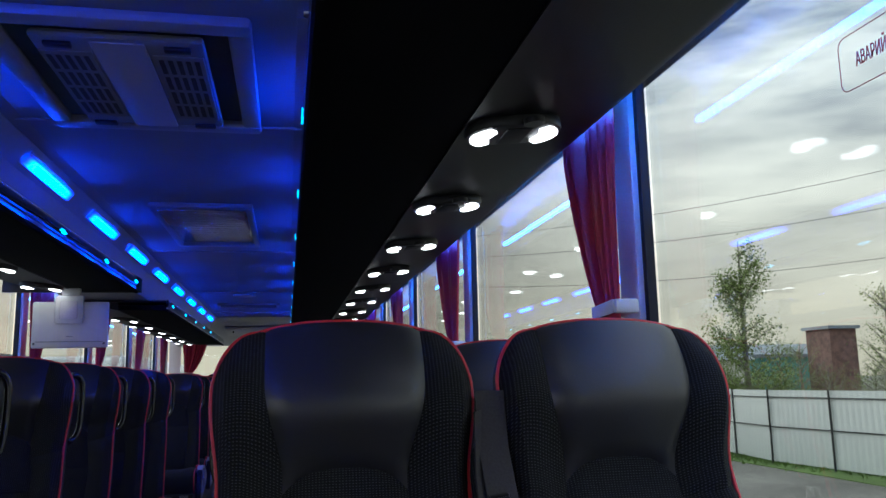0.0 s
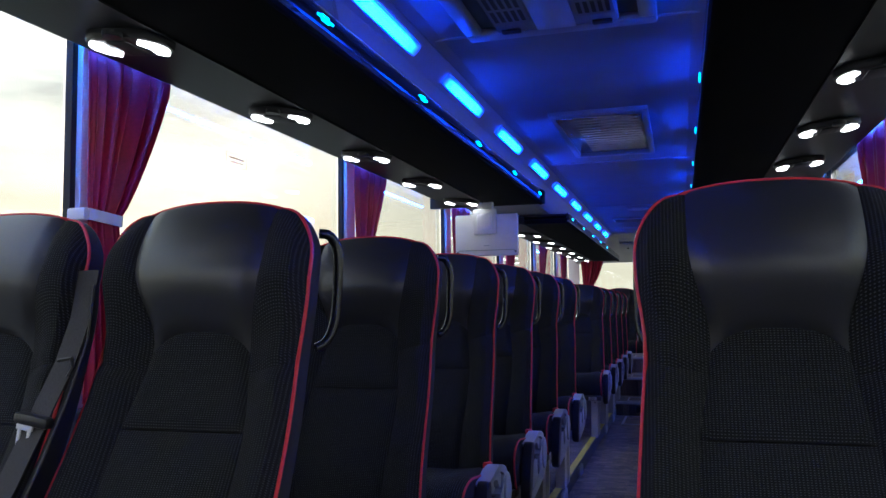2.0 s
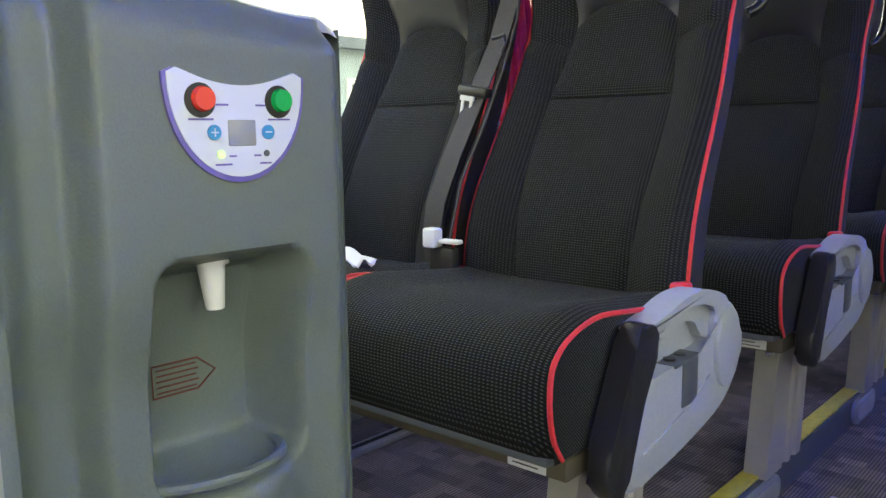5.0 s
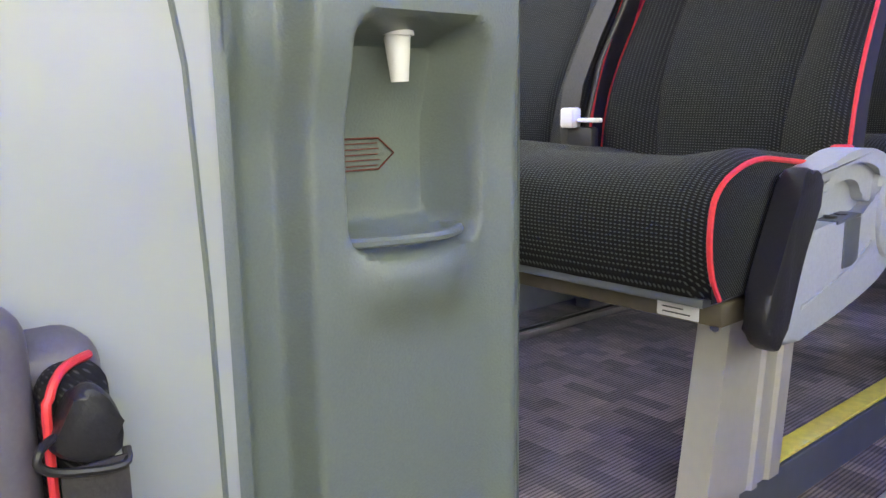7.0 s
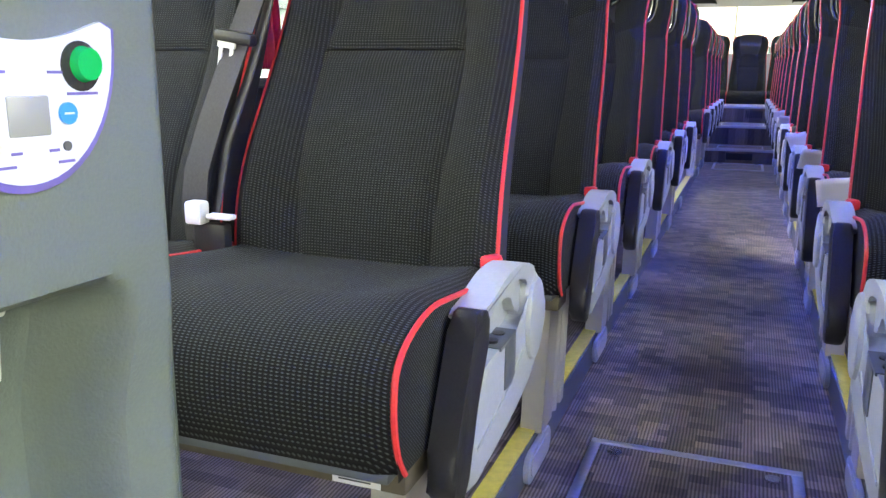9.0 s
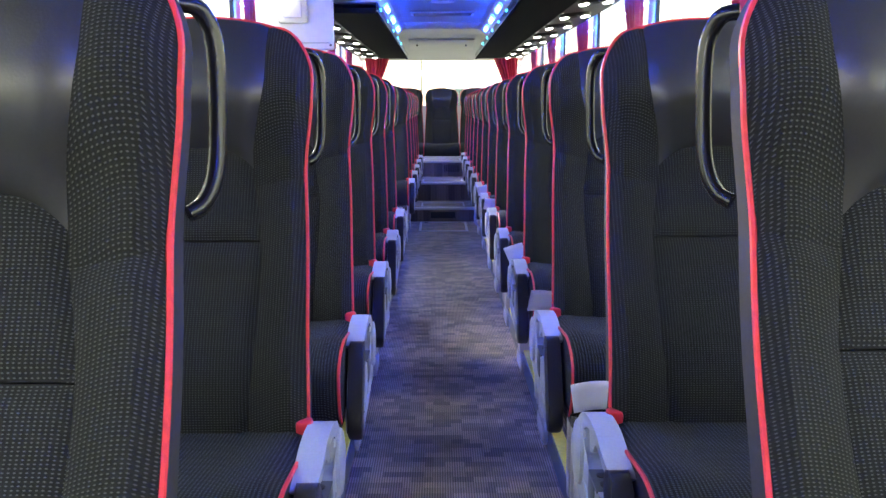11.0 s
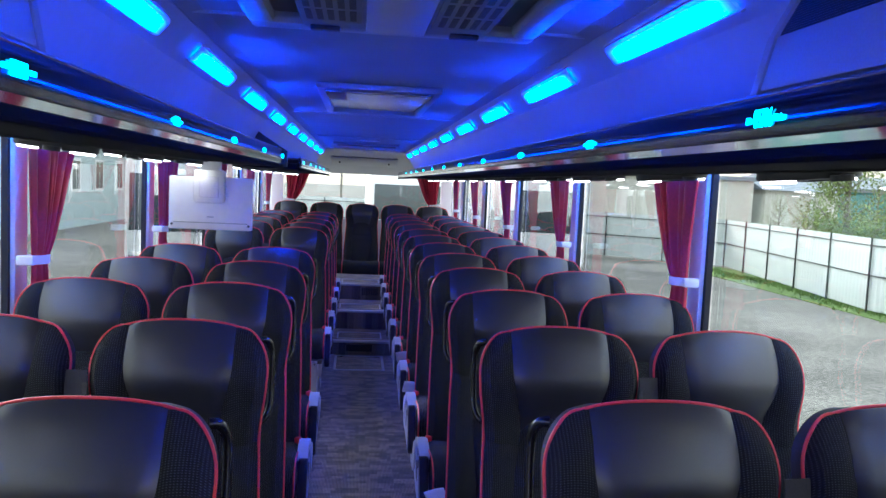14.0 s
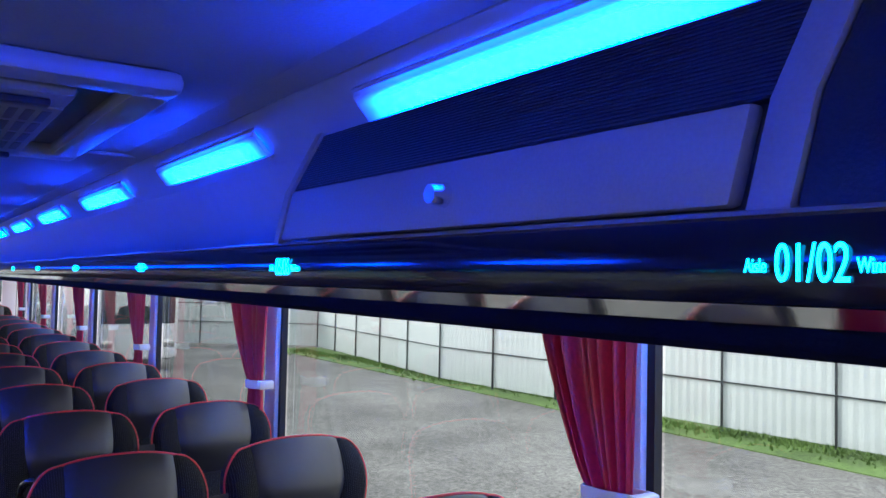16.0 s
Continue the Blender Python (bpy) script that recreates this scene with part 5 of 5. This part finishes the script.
    for y, m in ((-0.036, "btn_red"), (0.032, "btn_green")):
        b = part("button_well", cylinder(bmesh.new(), (0, y, 0.815), (0.0042, y, 0.815), 0.0125, 24), "black", e)
        part("button", cylinder(bmesh.new(), (0.003, y + 0.002, 0.816), (0.0085, y + 0.002, 0.816), 0.0095, 24, 0.0080), m, b, "red button" if y < 0 else "green button")
    part("display", boxes((0.002, 0.0045, -0.014, 0.010, 0.782, 0.801), bevel=0.001), "lcd", e)
    for y in (-0.026, 0.021):
        b = part("small_button", cylinder(bmesh.new(), (0.002, y, 0.792), (0.005, y, 0.792), 0.0055, 16), "btn_blue", e)
        part("mark", boxes((0.005, 0.0055, y - 0.003, y + 0.003, 0.7915, 0.7925)), "label", b, smooth=False)
        if y < 0:
            part("mark", boxes((0.005, 0.0055, y - 0.0005, y + 0.0005, 0.789, 0.795)), "label", b, smooth=False)
    part("indicator", cylinder(bmesh.new(), (0.002, -0.021, 0.776), (0.0045, -0.021, 0.776), 0.0035, 12), "indicator", e, "lit yellow-green indicator")
    part("indicator", cylinder(bmesh.new(), (0.002, 0.019, 0.776), (0.0045, 0.019, 0.776), 0.0025, 12), "dgrey", e)
    for y, z, w in ((-0.036, 0.8015, 0.010), (0.032, 0.8015, 0.010), (-0.019, 0.7685, 0.007), (0.018, 0.7685, 0.005), (-0.018, 0.812, 0.005), (0.016, 0.812, 0.005), (-0.011, 0.7745, 0.003), (0.011, 0.7745, 0.003)):
        part("writing", boxes((0.002, 0.0041, y - w, y + w, z - 0.0007, z + 0.0007)), "violet", e, smooth=False)
    ring = [(-0.050 + 0.055 * math.cos(t), -0.017 + 0.066 * math.sin(t), 0.524 + 0.004 * math.cos(t)) for t in [2 * math.pi * i / 36 for i in range(36)]]
    part("drip_tray_rim", tube(bmesh.new(), ring, 0.0045, 8, closed=True), "sage", e, "rounded rim of the drip tray")
    part("drain_plug", cylinder(bmesh.new(), (-0.075, -0.045, 0.522), (-0.075, -0.045, 0.530), 0.005, 10), "dgrey", e)
    # tap
    bm = cylinder(bmesh.new(), (-0.045, -0.005, 0.705), (-0.045, -0.005, 0.688), 0.0145, 12)
    cylinder(bm, (-0.045, -0.005, 0.689), (-0.045, -0.003, 0.651), 0.0115, 12, 0.0075)
    part("tap", bm, "white", e, "white plastic tap")
    # printed notice on the recess wall, an arrow-ended frame with lines
    fr = [(-0.044, 0.577), (-0.003, 0.577), (0.014, 0.5905), (-0.003, 0.604), (-0.044, 0.604)]
    bm = bmesh.new()
    tube(bm, [(-0.0785, y, z) for y, z in fr], 0.0009, 5, closed=True)
    part("notice_frame", bm, "brown", e)
    for k in range(5):
        part("writing", boxes((-0.081, -0.0782, -0.040, -0.004 + 0.002 * (k % 2), 0.580 + k * 0.0048, 0.5808 + k * 0.0048)), "brown", e, smooth=False)


M["indicator"] = glow("yellow_green_light", (0.5, 1.0, 0.02), 0.22)
dispenser()


def guide_seat():
    e = empty("folding_guide_seat", "black folding guide seat with red piping and a belt", "folding seat", at=(-0.245, 3.026, -0.030))
    part("backrest", box(bmesh.new(), -0.045, 0.012, -0.28, 0.002, 0.028, 0.562, bevel=0.024, seg=6), "vinyl", e, "smooth vinyl seat back, greyed for its bright gloss")
    part("back_shell", box(bmesh.new(), -0.115, -0.012, -0.28, 0.046, 0.028, 0.534, bevel=0.022, seg=5), "vinyl", e, "smooth vinyl shell, greyed for its bright gloss")
    part("side_panel", box(bmesh.new(), -0.045, 0.008, 0.003, 0.042, 0.028, 0.520, bevel=0.016, seg=5), "bolster", e)
    part("piping", tube(bmesh.new(), rounded([(0.010, 0.003, 0.03), (0.011, 0.003, 0.28), (0.011, 0.003, 0.48), (0.010, 0.006, 0.508), (0.004, 0.016, 0.521), (-0.010, 0.034, 0.522)], 4, closed=False), 0.0028, 8), "red", e, "red piping")
    cover = rounded([(0.002, 0.480), (0.008, 0.496), (0.018, 0.512), (0.028, 0.512), (0.038, 0.498), (0.040, 0.472), (0.020, 0.468)], 3)
    part("belt_cover", prism(bmesh.new(), cover, "x", 0.006, 0.024, bevel=0.007), "black", e, "black belt outlet")
    ring = rounded([(0.018, 0.004, 0.488), (0.026, -0.005, 0.486), (0.028, -0.007, 0.478), (0.027, 0.006, 0.470), (0.027, 0.036, 0.465), (0.020, 0.041, 0.472)], 4, closed=False)
    part("belt_ring", tube(bmesh.new(), ring, 0.0026, 8), "black", e)
    part("belt", band(bmesh.new(), [((0.024, 0.022, 0.470), (0, 1, 0)), ((0.027, 0.021, 0.40), (0, 1, 0)), ((0.020, 0.022, 0.032), (0, 1, 0))], 0.036, 0.002), "webbing", e)


guide_seat()

# ---- screen over the middle door ----
def screen():
    e = empty("ceiling_screen", "white flat screen seen from behind under the rack", "television", at=(-0.725, 7.52, 1.48))
    part("back_case", boxes((-0.185, 0.185, -0.02, 0.012, -0.122, 0.118), bevel=0.008), "white", e, "white plastic back")
    part("mount_plate", boxes((-0.075, 0.065, -0.036, -0.018, 0.0, 0.15), bevel=0.012), "white", e)
    part("mount_frame", boxes((-0.048, 0.038, -0.041, -0.034, 0.025, 0.12), bevel=0.006), "pillar", e)
    part("lower_ridge", boxes((-0.165, 0.165, -0.023, -0.019, -0.092, -0.088)), "off", e)
    part("writing", boxes((-0.016, 0.016, -0.0215, -0.0195, -0.066, -0.061)), "grey", e, smooth=False)
    part("arm", boxes((-0.05, 0.04, -0.02, 0.02, 0.11, 0.20), bevel=0.006), "white", e)
    for x in (-0.17, 0.17):
        part("screw", cylinder(bmesh.new(), (x, -0.022, -0.1), (x, -0.019, -0.1), 0.006, 10), "dgrey", e)


screen()
# white housing by the middle door that closes the rack end
e = empty("rack_end_cover", "dark curved end cover of the luggage rack", "rack end", at=(0, 7.62, 0))
part("cover", prism(bmesh.new(), [(-0.40, 1.66), (-0.40, 1.735), (-0.60, 1.86), (-1.10, 1.78), (-1.10, 1.66)], "y", 0.001, 0.02), "black", e, smooth=False)

# emergency exit lettering on the front side window
def exit_sign():
    e = empty("exit_lettering", "dark red emergency exit lettering on the window glass", "window sign", at=(WALL + 0.018, 3.987, 1.615))
    letters(text_mesh("АВАРИЙНЫЙ ВЫХОД", 0.030), "sign", e, pose(0, 0, -0.011, 90, 0, -90) @ Matrix.Diagonal((0.52, 1, 1, 1)))
    pts = [(0.0, y, z) for y, z in [(0.103 + a, 0.028 + b) for a, b in arc(0, 0, 0.015, 0, 90, 4)] + [(-0.103 + a, 0.028 + b) for a, b in arc(0, 0, 0.015, 90, 180, 4)] + [(-0.103 + a, -0.028 + b) for a, b in arc(0, 0, 0.015, 180, 270, 4)] + [(0.103 + a, -0.028 + b) for a, b in arc(0, 0, 0.015, 270, 360, 4)]]
    part("border", tube(bmesh.new(), pts, 0.0008, 5, closed=True), "sign", e)


exit_sign()
e = empty("window_notice", "small red printed notice on the window glass", "window sign", at=(-WALL - 0.018, 5.64, 1.612))
part("border", tube(bmesh.new(), [(0, -0.07, -0.024), (0, 0.07, -0.024), (0, 0.07, 0.024), (0, -0.07, 0.024)], 0.0007, 5, closed=True), "sign", e)
part("writing", boxes((-0.001, 0.001, -0.050, 0.050, 0.005, 0.009), (-0.001, 0.001, -0.040, 0.040, -0.009, -0.006)), "sign", e, smooth=False)

# short curtains at the rear window
for sgn in (-1, 1):
    rc = curtain(sgn, 14.3)
    rc.matrix_basis = pose(sgn * 1.02, 14.50, 0.02, 0, 0, sgn * 90)
    tagged(rc, "dark red curtain gathered beside the rear window")

# ---- outside ----
bm = bmesh.new()
box(bm, -400, 400, -400, 500, GROUND - 0.3, GROUND)
structure("ground", bm, "gravel", "grey gravel yard around the coach", "ground")


def fence(points, name_label):
    for (xa, ya), (xb, yb) in zip(points, points[1:]):
        a, b = Vector((xa, ya, GROUND)), Vector((xb, yb, GROUND))
        n = max(1, round((b - a).length / 2.5))
        for k in range(n):
            p, q = a.lerp(b, k / n), a.lerp(b, (k + 1) / n)
            L = (q - p).length
            e = empty("fence_section", name_label, "fence", "yard fence")
            e.matrix_basis = Matrix.Translation(p) @ Matrix.Rotation(math.atan2(q.y - p.y, q.x - p.x), 4, 'Z')
            bm = bmesh.new()
            nn = int(L / 0.1)
            zig = [(i * L / nn, 0.006 * (1 if i % 2 else -1)) for i in range(nn + 1)]
            vs = [[bm.verts.new((x, y, z)) for x, y in zig] for z in (0.08, 2.05)]
            for i in range(nn):
                bm.faces.new((vs[0][i], vs[0][i + 1], vs[1][i + 1], vs[1][i]))
            ob = part("sheeting", bm, "sheet", e, smooth=False)
            ob.modifiers.new("thickness", 'SOLIDIFY').thickness = 0.004
            for x in (0.0,):
                part("post", boxes((x - 0.018, x + 0.018, 0.016, 0.06, 0, 2.06)), "frame_black", e, smooth=False)
            for z in (1.02, 1.84):
                part("rail", boxes((0.022, L, 0.016, 0.045, z, z + 0.03)), "frame_black", e, smooth=False)


fence([(15.5, -14), (14.8, 12), (13.9, 24), (15.5, 36), (5.0, 44), (-4, 46)], "white corrugated fence panel with black rails and posts")

# grass along the fence
random.seed(5)
verts, faces = [], []
for k in range(9000):
    y = random.uniform(-10, 35)
    x = 14.7 - 0.9 * abs(random.gauss(0, 0.5)) + 0.3 * math.sin(y * 0.7)
    h = random.uniform(0.04, 0.15)
    a = random.uniform(0, 6.3)
    w = random.uniform(0.02, 0.06)
    i = len(verts)
    verts += [(x - w * math.cos(a), y - w * math.sin(a), GROUND), (x + w * math.cos(a), y + w * math.sin(a), GROUND), (x + random.uniform(-.06, .06), y + random.uniform(-.06, .06), GROUND + h)]
    faces.append((i, i + 1, i + 2))
me = bpy.data.meshes.new("grass")
me.from_pydata(verts, [], faces)
me.materials.append(M["grass"])
tagged(new("grass", me), "rough spring grass along the foot of the fence", "grass", kind="stuff")
structure("verge", boxes((13.3, 15.4, -14, 36, GROUND, GROUND + 0.02)), "grass", "strip of thin grass along the fence", "verge")


def tree(x, y, h, spread, seed, leaves=2600, label="young birch tree in pale spring leaf"):
    random.seed(seed)
    e = empty("tree", label, "tree", at=(x, y, GROUND))
    tr = bmesh.new()
    cylinder(tr, (0, 0, 0), (0, 0, h * 0.6), h * 0.018, 8, h * 0.010)
    cylinder(tr, (0, 0, h * 0.6), (0.05, 0, h * 0.97), h * 0.010, 8, h * 0.002)
    limbs = []
    for k in range(44):
        z = h * (0.12 + 0.78 * random.random() ** 1.35)
        a = random.uniform(0, 6.3)
        r = spread * (1 - 0.85 * (z / h)) ** 0.8 * random.uniform(0.6, 1.1) + 0.15
        q = (r * math.cos(a), r * math.sin(a), z + r * random.uniform(0.5, 1.1))
        cylinder(tr, (0, 0, z), q, h * 0.005, 5, h * 0.001)
        limbs.append((Vector((0, 0, z)), Vector(q)))
    part("trunk", tr, "bark", e)
    vs, fs = [], []
    for k in range(leaves):
        p, q = random.choice(limbs)
        c = p.lerp(q, random.uniform(0.12, 1.08)) + Vector((random.gauss(0, .16), random.gauss(0, .16), random.gauss(-.08, .2))) * (h / 7)
        s = random.uniform(0.022, 0.055) * h / 7
        n = Vector((random.gauss(0, 1), random.gauss(0, 1), random.gauss(0, 1))).normalized()
        u = n.orthogonal().normalized() * s
        v = n.cross(u).normalized() * s * 0.7
        i = len(vs)
        vs += [c - u, c + v, c + u, c - v]
        fs.append((i, i + 1, i + 2, i + 3))
    me = bpy.data.meshes.new("crown")
    me.from_pydata(vs, [], fs)
    me.materials.append(M["leaf"])
    ob = new("crown", me)
    ob.parent = e


# power lines over the yard's far side
for k, (xa, za, xb, zb) in enumerate(((30, 17.0, 62, 21.5), (31, 14.6, 64, 18.4), (32, 11.2, 66, 14.0))):
    e = empty("power_line", "thin dark overhead power line beyond the yard", "power line", "power lines", ((xa + xb) / 2, 60, (za + zb) / 2 + GROUND))
    dx, dz = (xb - xa) / 2, (zb - za) / 2
    part("wire", tube(bmesh.new(), [(dx * q, -12 * q, dz * q - 0.8 * (1 - q * q)) for q in [-3 + 0.25 * n for n in range(25)]], 0.022, 5), "frame_black", e)
    for q in (-3, 3):
        bm = cylinder(bmesh.new(), (dx * q, -12 * q, -(za + zb) / 2), (dx * q, -12 * q, dz * q + 7.0), 0.14, 10, 0.09)
        part("pole", bm, "bark", e, "weathered wooden pole")


tree(17.6, 31, 7.9, 1.75, 1, 13000)
tree(25.6, 33, 6.4, 1.8, 2, 3200)
for k in range(16):
    tree(20.5 + 1.5 * math.sin(k * 2.3), 2 + k * 2.6, 3.0 + 0.9 * math.sin(k * 1.7), 1.5, 10 + k, 2600, "leafy roadside bush behind the fence")
for k in range(14):
    tree(25.5 + 1.8 * math.sin(k * 1.9), 4 + k * 2.9, 3.6 + 0.8 * math.sin(k * 2.7), 1.9, 40 + k, 2400, "leafy roadside bush behind the fence")


def building(name, label, x0, x1, y0, y1, h, wall_mat, wins=(), roof_h=0.4, gable=False, face="x"):
    e = empty(name, label, "building", at=((x0 + x1) / 2, (y0 + y1) / 2, GROUND))
    cx, cy = (x0 + x1) / 2, (y0 + y1) / 2
    a, b, c, d = x0 - cx, x1 - cx, y0 - cy, y1 - cy
    part("wall", boxes((a, b, c, d, 0, h)), wall_mat, e, smooth=False)
    if gable:
        part("roof", prism(bmesh.new(), [(c - 0.4, h), (d + 0.4, h), ((c + d) / 2, h + roof_h)], "x", a - 0.4, b + 0.4), "roof", e, smooth=False)
    else:
        part("roof", boxes((a - 0.25, b + 0.25, c - 0.25, d + 0.25, h, h + roof_h)), "roof", e, smooth=False)
    for (u, z, w, hh) in wins:
        fx = b if face == "x" else a
        s = 1 if face == "x" else -1
        w1 = part("window", boxes(tuple(sorted((fx, fx + s * 0.06))) + (u - w / 2 - 0.14, u + w / 2 + 0.14, z - 0.14, z + hh + 0.14)), "white", e, smooth=False)
        part("pane", boxes(tuple(sorted((fx + s * 0.06, fx + s * 0.065))) + (u - w / 2, u - 0.03, z, z + hh)), "dark_glass", w1, smooth=False)
        part("pane", boxes(tuple(sorted((fx + s * 0.06, fx + s * 0.065))) + (u + 0.03, u + w / 2, z, z + hh)), "dark_glass", w1, smooth=False)
    return e


building("office_building", "pale grey-blue clad office block with white windows", -32, -14, 6, 62, 4.1, "block", [(-25 + 3.6 * k, 1.9, 1.1, 1.4) for k in range(14)] + [(-13, 0.2, 0.9, 0.8), (-1, 0.2, 0.9, 0.8)], roof_h=0.25)
building("chimney_stack", "small roof vent stack", -16.2, -15.7, 29.5, 30.0, 5.1, "stone", roof_h=0.12)
building("warehouse", "long pale plaster warehouse behind the fence", 4, 30, 62, 74, 4.3, "stone", roof_h=0.3)
building("store_building", "dark-roofed shed beyond the warehouse", 8, 24, 90, 96, 5.9, "brick", roof_h=1.0, gable=True)
building("house", "house with a pitched roof beyond the fence", 46, 64, 86, 98, 4.6, "stone", roof_h=1.5, gable=True)
building("shed", "teal shed beyond the fence", 38, 46, 66, 72, 3.9, "teal", roof_h=0.3)
building("brick_block", "dark brick block beyond the bushes", 43, 45.4, 60, 63, 6.0, "brick", roof_h=0.25)
building("far_shed", "low grey shed beyond the bushes", 31, 37, 62, 68, 3.7, "stone", roof_h=1.1, gable=True)
e = empty("teal_board", "teal advertising board on the yard with plain bars", "signboard", at=(-10.5, 23.5, GROUND))
part("board", boxes((-0.03, 0.03, -1.6, 1.6, 0.5, 2.5)), "teal_board", e, smooth=False)
part("writing", boxes((0.031, 0.036, -1.0, 1.1, 1.75, 2.0), (0.031, 0.036, -0.8, 0.6, 1.2, 1.3)), "white", e, smooth=False)
for yy in (-1.4, 1.4):
    part("post", boxes((-0.08, -0.03, yy - 0.04, yy + 0.04, 0, 2.5)), "frame_black", e, smooth=False)
# parked white vehicles behind the coach
for x, y in ((-4.5, 24), (1.5, 25.5), (6.4, 30)):
    e = empty("parked_coach", "white coach parked behind with a dark windscreen", "coach", "parked coaches", (x, y, GROUND))
    part("body", boxes((-1.27, 1.27, 0, 11.5, 0.35, 3.3), bevel=0.18), "white", e)
    part("windscreen", boxes((-1.12, 1.12, -0.012, 0.02, 1.5, 2.9), bevel=0.005), "dark_glass", e)
    for sx in (-1, 1):
        part("wheel", cylinder(bmesh.new(), (sx * 1.0, 2.4, 0.5), (sx * 1.25, 2.4, 0.5), 0.5, 24), "rubber", e)
        part("wheel", cylinder(bmesh.new(), (sx * 1.0, 8.2, 0.5), (sx * 1.25, 8.2, 0.5), 0.5, 24), "rubber", e)
        part("headlight", boxes((sx * 0.95 - 0.18, sx * 0.95 + 0.18, -0.02, 0.03, 0.75, 0.98), bevel=0.01), "chrome", e)
